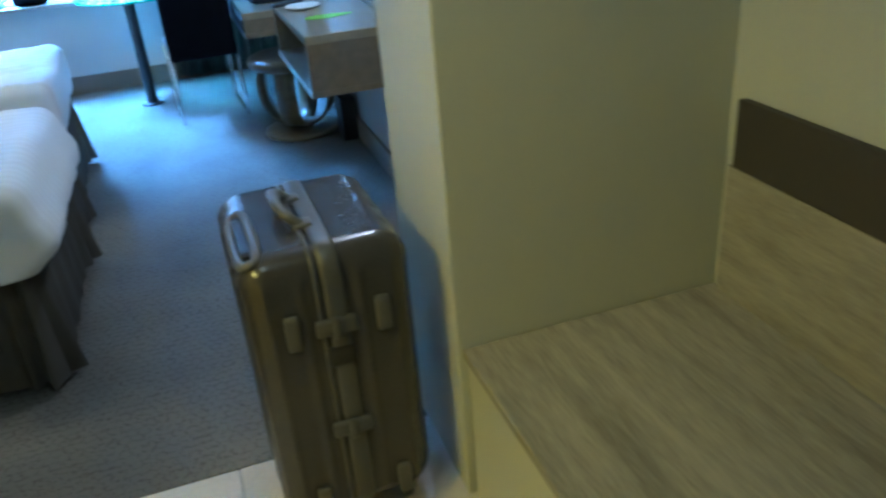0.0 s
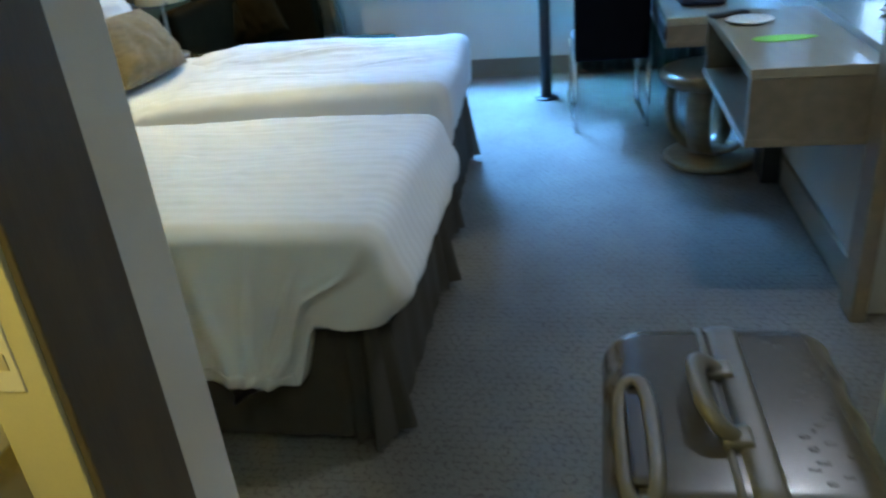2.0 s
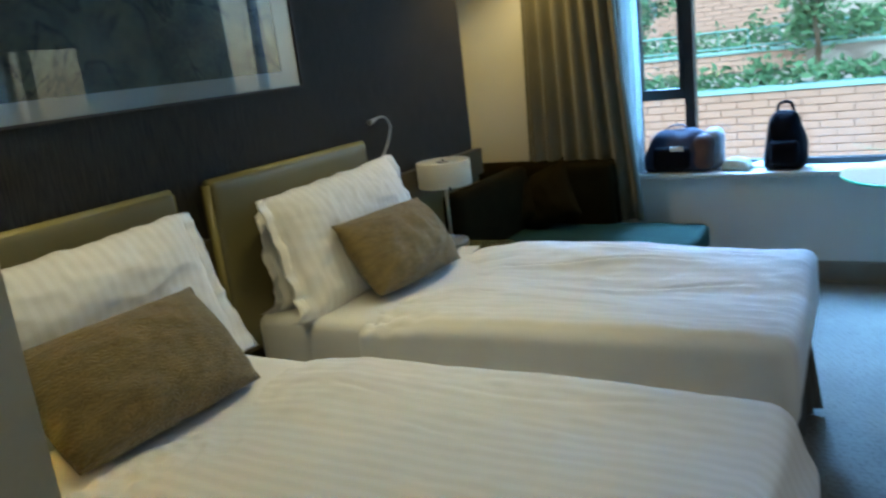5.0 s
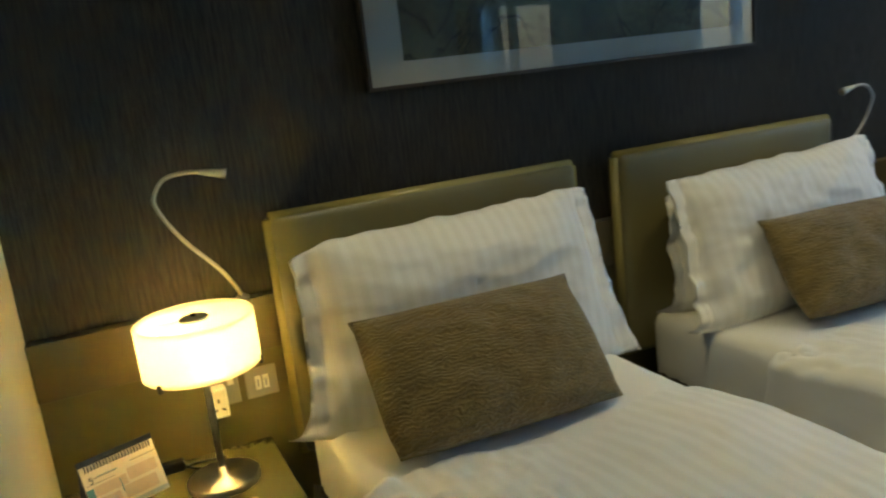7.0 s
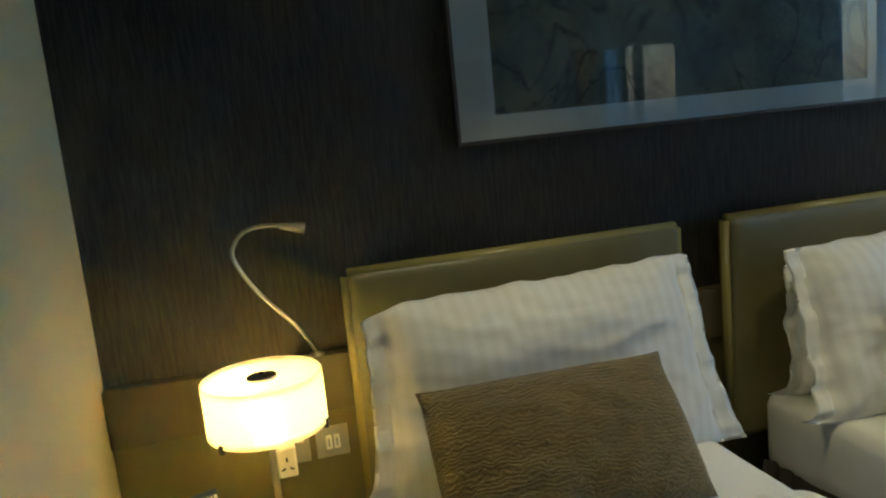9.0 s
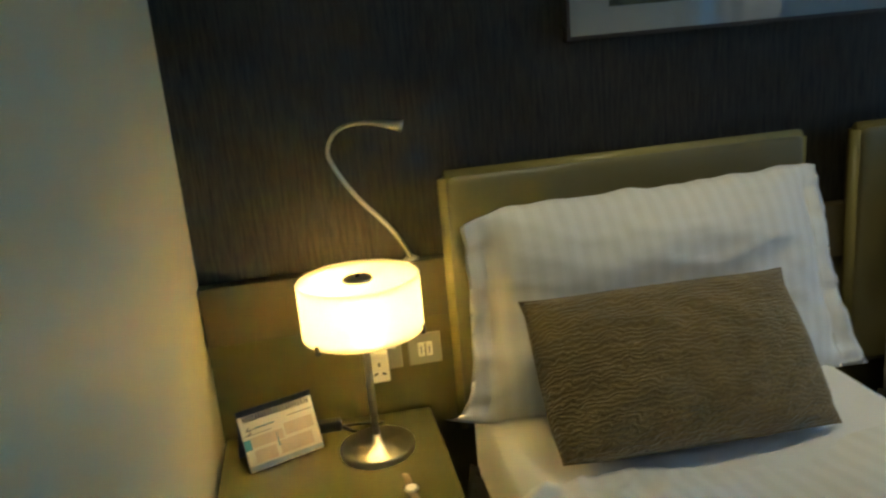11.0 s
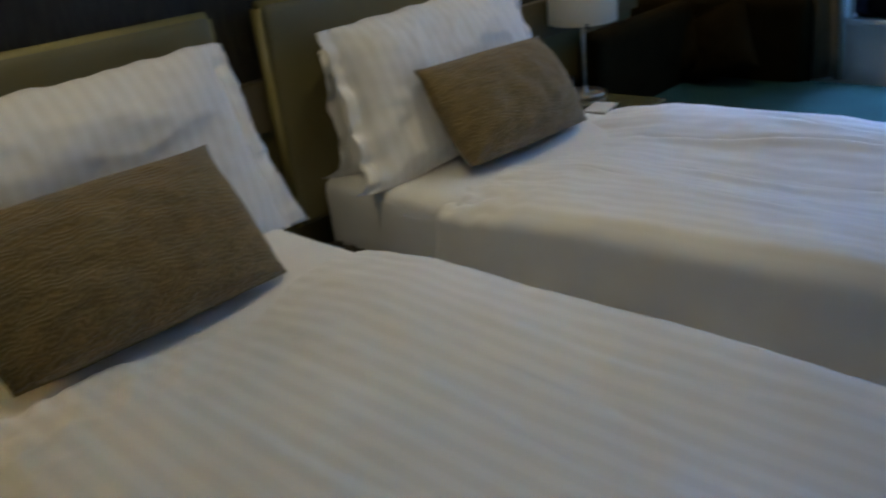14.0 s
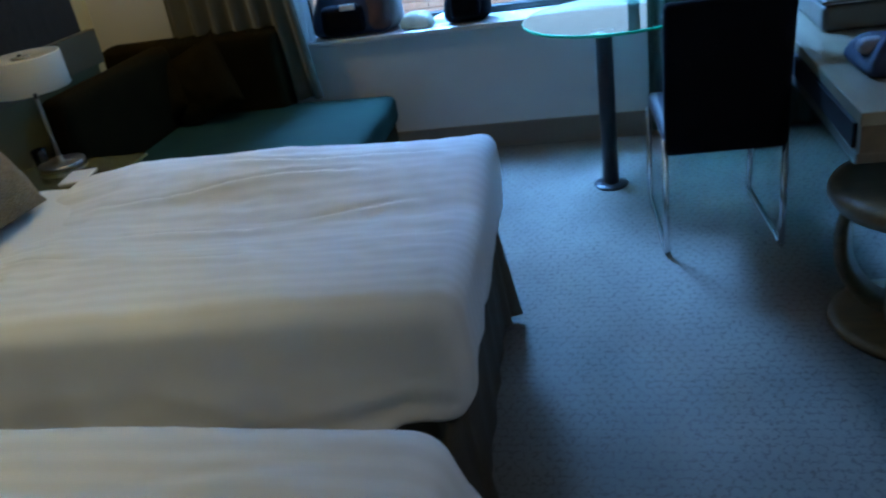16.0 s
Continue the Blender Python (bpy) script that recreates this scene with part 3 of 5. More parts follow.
def duvet(m, seed, w, ridge, hem, bulge, drape, crease):
    """A white duvet that falls over both sides and the foot; ridge: how far it bulges along the bed."""
    def shape(p):
        q = p.copy()
        x, y, z = p
        top = max(0.0, (z - 0.60) / 0.10)
        side = 1 - min(1, top)
        # soft swell over the top
        q.z += top * (wob((x * 0.7, y * 1.6, 0), 2.2, 0.012, seed) + ridge * 0.5 * (math.sin(y * 8.5 + 0.9 * math.sin(x * 2.1 + seed)) * (0.35 + 0.65 * min(1, x / 1.2))) - 0.012)
        q.z += top * (wob((x * 2, y * 7, 0), 2.0, 0.09 * ridge + 0.0015, seed + 3) + wob((x * 5, y * 5, 0), 3, 0.0025, seed + 5) + wob((x * 7, y * 15, 0), 2.5, 0.0010, seed + 6))
        q.z -= 0.030 * top * max(0.0, 1 - (x - 0.56) / 0.30) + (0 if drape else 0.005) * top * max(0.0, 1 - (x - 0.56) / 1.1)
        q.z += top * wob((x * 7, y * 8, 0), 2.4, 0.024, seed + 8) * max(0.0, 1 - (x - 0.56) / 0.4) * max(0.0, 1 - y / 0.45)
        # sharp rumples by the turned-down edge
        fold = 1 - abs(noise.noise(Vector((x * 9 + y * 4, y * 6 - x * 3, seed))) * 2.6)
        q.z += top * (0.011 if drape else 0.002) * max(0.0, fold) ** 4 * max(0.0, 1 - abs(x - 0.72) / 0.24) * max(0.0, min(1.0, (0.50 - y) / 0.2))
        if drape:
            q.z -= top * 0.010 * max(0.0, y - 0.6) / 0.40
        # fine creases that run along the bed
        for yc, a, x0, x1 in ((0.30, 0.007, 0.7, 1.5), (0.52, 0.006, 1.0, 1.9), (0.70, 0.007, 0.8, 1.7), (0.83, 0.005, 1.1, 1.95)):
            line = yc + 0.05 * math.sin(2.3 * x + seed + yc * 9) + 0.012 * math.sin(9 * x + yc * 20)
            fade = max(0.0, min(1, (x - x0) / 0.15, (x1 - x) / 0.15))
            q.z += top * fade * crease * a * (math.exp(-((y - line) / 0.022) ** 2) - 1.3 * math.exp(-((y - line - 0.022) / 0.011) ** 2))
        # the filling bulges over the foot
        if x > 1.85:
            q.x += bulge * math.sin(math.pi * min(1, max(0, (0.73 - z) / 0.50)) ** 1.35) * min(1, (x - 1.85) / 0.12)
        # drape folds where the hanging side ends
        if drape and y < 0.2 and x > 0.9:
            for c, wide, a in ((1.745, 0.020, 0.030), (1.69, 0.017, 0.024), (1.635, 0.020, 0.020), (1.56, 0.026, 0.014), (1.42, 0.05, 0.008), (1.10, 0.09, 0.006)):
                q.y -= 1.6 * a * math.exp(-(((x - c) - (0.45 + 5 * (c - 1.69)) * (z - 0.36) * (c > 1.5)) / wide) ** 2) * min(1, max(0, (0.70 - z) / 0.2))
        # the hanging side swells near the head
        if drape and y < 0.2 and x < 1.3:
            q.y -= 0.062 * min(1.0, (1.3 - x) / 0.5) * min(1.0, max(0.0, (0.70 - z) / 0.2)) * min(1.0, (0.2 - y) / 0.15)
        # hem: deeper at the side nearest the door, higher round the foot
        if z < 0.60:
            k = min(1.0, (0.60 - z) / 0.32)
            low = hem(x, y)
            q.z = 0.60 - k * (0.60 - low)
            fold = math.sin(x * 26 + 3 * math.sin(x * 3 + seed)) * (1 if abs(y - w / 2) > w / 2 - 0.07 else 0)
            q.y += (1 if y > w / 2 else -1) * k * (0.010 * fold + 0.018 + wob((x * 4, y, z * 5), 2, 0.018, seed)) * (1 - 0.5 * min(1.0, max(0.0, (x - 1.86) / 0.16)))
            q.x += k * wob((x, y * 5, z * 4), 2, 0.02, seed) - 0.03 * k * k * min(1.0, max(0.0, (x - 1.84) / 0.14))
        return q
    bm = soft_box(0.56, 2.045, -0.015, w + 0.03, 0.17, 0.742, 0.062, (150, 110, 32), shape)
    t = thing("duvet", m, "white striped cotton duvet tucked at the foot", "duvet", "bed linen")
    part("cover", bm, LINEN, t, "", True)
    ob = part("hem", grid(90, 3, lambda u, v: shape(Vector((0.68 + 1.08 * u, -0.015, 0.279 + 0.036 * v))) + Vector((0, -0.0035, -0.002))), LINEN, t, "stitched hem band", True)
    ob.modifiers.new("thick", "SOLIDIFY").thickness = 0.003
    return t


B1 = pose(0.10, 0.63, 0) @ Matrix.Diagonal((1, 1, 0.962, 1))
B2 = pose(0.07, 1.865, 0, 0, 0, 2.6) @ Matrix.Diagonal((1, 1, 0.938, 1))
bed(B1, 1.0, 0.95)
bed(B2, 5.0, 1.02)


def hem_near(x, y):
    side = 0.250 if y < 0.2 else 0.34
    k = min(1, max(0, (x - 1.77) / 0.05))
    return side + (0.43 - side) * k


def hem_far(x, y):
    return 0.36 + 0.07 * min(1, max(0, (x - 1.70) / 0.2))


duvet(B1 @ pose(-0.03, 0, 0), 1.0, 0.95, 0.012, hem_near, 0.062, True, 0.35)
duvet(B2 @ pose(-0.035, 0, 0), 4.2, 1.03, 0.034, hem_far, 0.010, False, 1.0)


def headboard(y0, y1):
    t = thing("headboard", pose(0.03, y0, 0.50), "padded olive leather headboard fixed to the wall", "headboard", "headboards")
    w = y1 - y0
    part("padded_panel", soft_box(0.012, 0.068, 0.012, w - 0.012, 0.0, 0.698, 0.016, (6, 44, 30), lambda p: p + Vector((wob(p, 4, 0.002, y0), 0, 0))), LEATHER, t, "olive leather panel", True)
    # rolled edges carry their lamp light in the colour
    part("top_edge", tube([(0.037, 0.014, 0.690), (0.037, w - 0.014, 0.690)], 0.022, 16, flat=1.0, radii=None), LEATHER_LIT_EDGE, t, "rolled olive leather edge, lamp light in its colour", True)
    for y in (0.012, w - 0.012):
        part("side_edge", tube([(0.037, y, 0.0), (0.037, y, 0.690)], 0.018, 14, up=(0, 1, 0)), LEATHER_LIT_EDGE, t, "rolled olive leather edge", True)
    part("back_board", box(0.0, 0.016, 0.01, w - 0.01, 0.005, 0.69, 0.002), RAIL, t, "olive back board")
    return t


headboard(0.633, 1.642)
headboard(1.792, 2.806)


def pillow_mesh(w, h, d, pinch, flange, seed, crumple=0.012, n=(76, 48), slump=0.085):
    """A stuffed case w by h and d thick, standing in its x-y plane; flange: flat cloth at its two ends."""
    bm = bmesh.new()
    sheets = []
    for s in (1, -1):
        rows = []
        for i in range(n[0] + 1):
            row = []
            for j in range(n[1] + 1):
                u, v = 2 * i / n[0] - 1, 2 * j / n[1] - 1
                ue = min(1.0, abs(u) / (1 - flange)) if flange else abs(u)
                t = (max(0, 1 - ue ** (3.2 if flange else 2.6)) ** 0.58) * (max(0, 1 - abs(v) ** (3.0 if flange or v < 0 else 2.2)) ** (0.62 if flange or v > 0 else 0.5))
                x = u * w / 2 * (1 - pinch * (1 - v * v) * abs(u) ** 3) * (1 - (0.045 * v if flange else 0))
                y = v * h / 2 * (1 - pinch * 1.4 * (1 - u * u) * abs(v) ** 3)
                c = wob((u * 2.2, v * 1.8, s), 1.6, crumple, seed) + wob((u * 7, v * 5, s), 1.5, crumple * 0.35, seed + 2)
                z = s * (t * d / 2) + c * (0.25 + t) + (wob((u * 3, v * 4, 0), 2, 0.010, seed) if flange and abs(u) > 1 - flange else 0)
                if not flange:
                    # pulled-out corners
                    ear = 1 + 0.030 * (abs(u) * abs(v)) ** 14
                    # gathers run in from the lower end's corner
                    du, dv = u + 1, v + 1
                    near = math.exp(-(du * du * 3.2 + dv * dv) / 0.16)
                    z += s * 0.011 * near * math.sin(7.0 * math.atan2(dv, du * 1.8) + seed) * min(1, t * 2.5)
                    ear -= 0.055 * (max(0, -u) * max(0, -v)) ** 5 + 0.02 * (max(0, u) * max(0, -v)) ** 8
                    x, y = x * ear - w * 0.014 * max(0, u) ** 2 * (v + 1) / 2, y * ear
                if flange:
                    # a slumped shoulder, a loose tip at the lower end and pleats in the flat ends
                    y -= h * (slump * max(0, -u) ** 6 + 0.025 * max(0, u) ** 12) * max(0, v) ** 2
                    x -= w * 0.055 * max(0, -u) ** 8 * max(0, -v) ** 7 - w * 0.035 * max(0, u) ** 5 * max(0, -v) ** 2
                    y += h * 0.085 * max(0, -u) ** 8 * max(0, -v) ** 7
                    x += wob((u, v * 2.2, seed), 1.3, 0.007, seed) * abs(u) ** 8
                    z += wob((u * 2, v * 3.2, seed), 1.3, 0.027, seed) * max(0.0, abs(u) - 0.72) / 0.28
                    # hollow that the cushion presses into the front
                    z -= 0.030 * max(0, s) * t * math.exp(-((v + 0.30) / 0.40) ** 2) * (1 - u * u)
                    f = 1 - abs(noise.noise(Vector((u * 2.6 + seed, v * 3.4, seed))) * 2)
                    z += s * (0.006 + 0.010 * max(0.0, abs(u) - 0.45)) * max(0.0, f) ** 6 * t
                    g = 1 - abs(noise.noise(Vector((u * 5.0, v * 2.4 + u * 1.5, seed + 4))) * 2.2)
                    z += s * 0.006 * max(0.0, g) ** 5 * min(1, t * 3) * max(0.0, abs(u) - 0.35)
                    y += 0.010 * wob((u * 4, seed, 0), 1.5, 1.0, seed) * max(0, v) ** 4
                row.append(bm.verts.new((x, y, z)) if s == 1 or (0 < i < n[0] and 0 < j < n[1]) else sheets[0][i][j])
            rows.append(row)
        sheets.append(rows)
        for i in range(n[0]):
            for j in range(n[1]):
                bm.faces.new((rows[i][j], rows[i + 1][j], rows[i + 1][j + 1], rows[i][j + 1]))
    return bm


def leaning(center, lean, turn=0.0, roll=0.0):
    """The pose of a pillow: width along y, leaning back by lean degrees towards the wall."""
    base = Matrix(((0, 0, 1, 0), (1, 0, 0, 0), (0, 1, 0, 0), (0, 0, 0, 1)))
    return Matrix.Translation(center) @ pose(0, 0, 0, 0, 0, turn) @ pose(0, 0, 0, 0, -lean, 0) @ pose(0, 0, 0, roll, 0, 0) @ base


def pillow(m, seed, w, h, label, slump=0.085):
    ob = part("pillow", pillow_mesh(w, h, 0.21, 0.03, 0.11, seed, 0.011, slump=slump), PILLOWCASE, None, label, True)
    ob.matrix_world = m
    return tagged(ob, category="pillow", group="bed pillows")


def cushion(m, seed, h):
    t = thing("cushion", m, "brown ribbed knit cushion leaning on the bed pillow", "cushion", "brown cushions")
    nu, nv = 60, 36
    bm = pillow_mesh(0.61, h, 0.225, -0.008, 0.0, seed, 0.009, (nu, nv))
    bm.verts.ensure_lookup_table()
    rim = [*[(i, 0) for i in range(0, nu, 3)], *[(nu, j) for j in range(0, nv, 3)], *[(nu - i, nv) for i in range(0, nu, 3)], *[(0, nv - j) for j in range(0, nv, 3)]]
    seam = [tuple(bm.verts[i * (nv + 1) + j].co) for i, j in rim]
    part("cover", bm, CORD, t, "", True)
    part("seam_piping", tube(seam, 0.0022, 6, closed=True), CORD, t, "", True)
    return t


pillow(leaning((0.30, 1.107, 0.896), 13, 0, 0.5), 1.0, 0.965, 0.53, "large white striped pillow propped against the headboard")
cushion(leaning((0.545, 1.036, 0.825), 40, 0, -0.8), 1.5, 0.352)
pillow(leaning((0.19, 2.37, 0.86), 8, 0, 0), 4.0, 0.93, 0.44, "white pillow standing behind another on the bed")
pillow(leaning((0.31, 2.35, 0.885), 19, 0, 2), 7.0, 0.97, 0.52, "large white striped pillow propped on another", 0.02)
cushion(leaning((0.498, 2.400, 0.815), 34, 0, -1.5), 2.7, 0.335)


# ---- bedside ----
def nightstand(m, w, label):
    """A floating drawer box with a glass top; the back is at x = 0."""
    t = thing("nightstand", m, label, "nightstand", "nightstands")
    part("body", box(0.0, 0.475, 0.015, w - 0.015, 0.0, 0.155, 0.004), WAINSCOT, t, "olive lacquered box")
    part("drawer_front", box(0.477, 0.492, 0.015, w - 0.015, 0.004, 0.118, 0.003), WAINSCOT, t, "olive drawer front")
    part("shadow_gap", box(0.465, 0.481, 0.018, w - 0.018, 0.120, 0.154), WOOD_DARK, t, "dark recessed strip")
    part("glass_top", box(-0.005, 0.505, 0.0, w, 0.157, 0.169, 0.003), NIGHT_GLASS, t, "glossy olive glass top")
    return t


nightstand(pose(0.045, 0.008, 0.395), 0.55, "floating olive nightstand with a glossy glass top")
nightstand(pose(0.03, 2.85, 0.395), 0.55, "floating olive nightstand between bed and sofa")


def bedside_lamp(m, label):
    t = thing("table_lamp", m, label, "table lamp", "bedside lamps")
    part("base", lathe([(0, 0), (0.090, 0), (0.092, 0.003), (0.092, 0.015), (0.0905, 0.018), (0.087, 0.0195), (0.014, 0.0225), (0.012, 0.045), (0, 0.045)], 48), STEEL, t, "round brushed steel foot", True)
    part("stem", lathe([(0, 0.04), (0.0085, 0.04), (0.0085, 0.44), (0, 0.44)], 16), STEEL, t, "", True)
    part("shade", lathe([(0.141, 0.320), (0.143, 0.318), (0.145, 0.320), (0.145, 0.448), (0.142, 0.452), (0.138, 0.448), (0.138, 0.443), (0.033, 0.443), (0.033, 0.440), (0.140, 0.440), (0.141, 0.438), (0.141, 0.320)], 64), SHADE, t, "white opal drum shade", True)
    part("cap", lathe([(0, 0.440), (0.034, 0.440), (0.036, 0.446), (0.034, 0.450), (0.014, 0.452), (0, 0.452)], 32), STEEL, t, "round steel cap", True)
    part("finial", lathe([(0, 0.452), (0.007, 0.452), (0.007, 0.458), (0, 0.460)], 12), DARK_PLASTIC, t)
    # unseen disc, added to hold back the bulb's direct light below
    part("added_diffuser", lathe([(0.0095, 0.326), (0.140, 0.326), (0.140, 0.330), (0.0095, 0.330), (0.0095, 0.326)], 56), OPAL, t, "opal disc added under the shade to soften the bulb", True)
    part("bulb", lathe([(0, 0.385), (0.02, 0.40), (0.022, 0.415), (0.012, 0.438), (0, 0.438)], 20), WHITE_PLASTIC, t, "", True)
    for a in (70, 190, 310):
        part("shade_clip", box(-0.005, 0.006, -0.006, 0.006, 0.308, 0.330, 0.002), BLACK_PAINT, t).matrix_local = pose(0, 0, 0, 0, 0, a) @ pose(0.144, 0, 0)
    return t


bedside_lamp(pose(0.232, 0.393, 0.5645), "lit table lamp with a white drum shade on the nightstand")
bedside_lamp(pose(0.185, 3.33, 0.5645), "unlit table lamp with a white drum shade on the nightstand")


def reading_lamp(m, label, side=1, tall=1.0):
    """A gooseneck rising from the rail."""
    t = thing("reading_lamp", m, label, "reading lamp", "reading lamps")
    line = curve_points([(0, 0, 0), (0.02, -0.015, 0.04), (0.035, -0.052, 0.103), (0.04, -0.126, 0.193), (0.04, -0.172, 0.271), (0.04, -0.182, 0.318), (0.04, -0.15, 0.362), (0.045, -0.09, 0.372), (0.05, -0.03, 0.362)], 7)
    line = [Vector((q.x, side * q.y, tall * q.z)) for q in line]
    part("foot", lathe([(0, 0), (0.02, 0), (0.02, 0.006), (0.008, 0.014), (0, 0.014)], 20), STEEL, t, "", True)
    part("gooseneck", tube(line, 0.0055, 10), STEEL, t, "bent brushed steel gooseneck", True)
    part("lamp_head", tube([(x, side * y, tall * z) for x, y, z in ((0.05, -0.06, 0.3685), (0.05, -0.035, 0.363), (0.051, -0.01, 0.358), (0.052, 0.004, 0.3545))], 0.01, 14, radii=[0.007, 0.010, 0.014, 0.0145]), STEEL, t, "small steel lamp head", True)
    return t


reading_lamp(pose(0.028, 0.548, 0.98), "steel gooseneck reading lamp on the panel rail")
reading_lamp(pose(0.028, 2.87, 0.98), "steel gooseneck reading lamp above the second nightstand", -1, 0.86)


def wall_plate(m, label, kind):
    t = thing("wall_plate", m, label, kind, "wall plates")
    part("plate", box(0, 0.008, 0, 0.090, 0, 0.088, 0.003), PLATE, t, "satin metal cover plate")
    return t


s = wall_plate(pose(0.028, 0.513, 0.687), "satin double light switch on the olive panel", "light switch")
for y in (0.026, 0.048):
    part("rocker", box(0.008, 0.013, y, y + 0.017, 0.024, 0.064, 0.002), WHITE_PLASTIC, s, "white rocker")
    part("rocker_slot", box(0.0125, 0.0138, y + 0.006, y + 0.011, 0.032, 0.055), INK, s)
s = wall_plate(pose(0.028, 0.405, 0.687), "satin wall socket behind the lamp", "socket")
part("socket_rocker", box(0.008, 0.012, 0.058, 0.076, 0.058, 0.08, 0.002), WHITE_PLASTIC, s, "small switch")
s = thing("travel_adaptor", pose(0.037, 0.402, 0.672), "white universal travel adaptor plugged into the socket", "adaptor")
part("block", box(0, 0.045, 0.0, 0.052, 0, 0.085, 0.006), WHITE_PLASTIC, s)
for y, z, a in ((0.026, 0.052, 90), (0.015, 0.026, 25), (0.037, 0.026, -25)):
    part("slot", box(-0.0015, 0.0015, -0.006, 0.006, -0.0025, 0.0025), DARK_PLASTIC, s).matrix_local = pose(0.045, y, z, a)

# lamp cable
tagged(part("cable", tube(curve_points([(0.10, 0.42, 0.5685), (0.085, 0.33, 0.569), (0.10, 0.27, 0.57), (0.07, 0.23, 0.571), (0.09, 0.30, 0.575), (0.12, 0.34, 0.5685), (0.14, 0.38, 0.569)], 6), 0.004, 8), DARK_PLASTIC, None, "black lamp cable coiled on the nightstand", True), category="cable")
tagged(part("plug", box(0.070, 0.105, 0.250, 0.312, 0.5645, 0.592, 0.006), DARK_PLASTIC, None, "black plug lying on the nightstand"), category="plug")


def calendar(m):
    """A tent card with a spiral along its top, and printed bars."""
    t = thing("desk_calendar", m, "white and blue spiral tent card standing on the nightstand", "tent card")
    w, h = 0.19, 0.135
    lean = pose(0, 0, 0, 0, -22, 0)
    part("front_sheet", box(-0.002, 0.0, 0, w, 0, h, 0.0005), PAPER, t, "printed white sheet").matrix_local = lean @ pose(0.0, 0, 0)
    part("back_card", box(-0.002, 0.0, 0, w, 0, h + 0.012, 0.0005), NAVY, t, "navy card").matrix_local = pose(-0.09, 0, 0, 0, 16, 0)
    part("cover_card", box(-0.003, 0.0, -0.002, w + 0.002, 0.003, h + 0.014, 0.0005), NAVY, t, "navy card").matrix_local = lean @ pose(-0.003, 0, 0)
    for n, mt, b in (("heading", INK, (0.012, 0.08, 0.098, 0.101)), ("heading", INK, (0.12, 0.185, 0.104, 0.107)), ("rule", INK, (0.005, 0.075, 0.086, 0.088)), 
                     ("photo_block", PINK_INK, (0.02, 0.10, 0.055, 0.08)), ("photo_block", PINK_INK, (0.105, 0.18, 0.06, 0.09)), ("photo_block", PINK_INK, (0.02, 0.075, 0.018, 0.048)), ("photo_block", PINK_INK, (0.085, 0.17, 0.02, 0.052)),
                     ("blue_tab", BLUE_INK, (0.0, 0.018, 0.052, 0.078)), ("foot_bar", PALE_INK, (0.0, 0.19, 0.002, 0.013)), ("heading", BLUE_INK, (0.035, 0.085, 0.100, 0.1025)), ("centre_mark", BLUE_INK, (0.082, 0.085, 0.040, 0.075))):
        part(n, box(0.0, 0.0006, b[0], b[1], b[2], b[3]), mt, t).matrix_local = lean @ pose(0.0003, 0, 0)
    for i in range(22):
        y = 0.012 + i * (w - 0.024) / 21
        ring = [(0.0085 * math.cos(a) - 0.004, y, h - 0.006 + 0.010 * math.sin(a)) for a in [2 * math.pi * k / 10 for k in range(10)]]
        part("spiral_ring", tube(ring, 0.0016, 5, closed=True), NAVY, t, "", True).matrix_local = lean
    return t


card = calendar(pose(0.245, 0.085, 0.566, 0, 0, 22))
figure = bpy.data.curves.new("numeral", "FONT")
figure.body, figure.size = "5", 0.026
source = bpy.data.objects.new("numeral", figure)
me = bpy.data.meshes.new_from_object(source)
bpy.data.objects.remove(source)
me.materials.append(NAVY)
ob = new("numeral", me)
ob.parent = card
ob.matrix_local = pose(0, 0, 0, 0, -22, 0) @ pose(0.0012, 0.012, 0.088, 90, 0, 90)
tagged(ob, "printed dark numeral")


def watch(m):
    t = thing("wrist_watch", m, "small watch with a tan leather strap lying open", "watch")
    part("case", lathe([(0, 0), (0.015, 0), (0.0175, 0.003), (0.0175, 0.008), (0.0145, 0.010), (0, 0.010)], 24), CHROME, t, "polished steel case", True)
    part("dial", lathe([(0, 0.0102), (0.0135, 0.0102), (0, 0.0108)], 20), PAPER, t, "white dial")
    for s, ln in ((1, 0.118), (-1, 0.060)):
        def f(u, v):
            return Vector(((v - 0.5) * 0.016 * (1 - 0.25 * u), s * (0.013 + u * ln), 0.003 + 0.010 * math.sin(u * 3.1) * (1 - 0.3 * u)))
        ob = part("strap", grid(12, 3, f), TAN, t, "tan leather strap", True)
        ob.modifiers.new("thick", "SOLIDIFY").thickness = 0.002
    return t


watch(pose(0.440, 0.447, 0.5655, 0, 0, -84))

# ---- picture ----
p = thing("picture", pose(0.0, 1.004, 1.502), "large framed dark leaf photograph with a pale mount behind glass", "picture")
W, HH = 1.478, 0.76
for n, b in (("frame_bar", (0.002, 0.032, -0.006, 0.004, -0.006, HH + 0.006)), ("frame_bar", (0.002, 0.032, W - 0.004, W + 0.006, -0.006, HH + 0.006)), ("frame_bar", (0.002, 0.032, 0.004, W - 0.004, -0.006, 0.004)), ("frame_bar", (0.002, 0.032, 0.004, W - 0.004, HH - 0.004, HH + 0.006))):
    part(n, box(*b, 0.0015), WOOD_DARK, p)
part("print", box(0.006, 0.010, 0.11, W - 0.10, 0.068, HH - 0.07), PRINT, p, "dark olive photograph of boughs and leaves")
bm = box(0.006, 0.016, 0.004, 0.114, 0.004, HH - 0.004)
box(0.006, 0.016, W - 0.104, W - 0.004, 0.004, HH - 0.004, bm=bm)
box(0.006, 0.016, 0.114, W - 0.104, 0.004, 0.070, bm=bm)
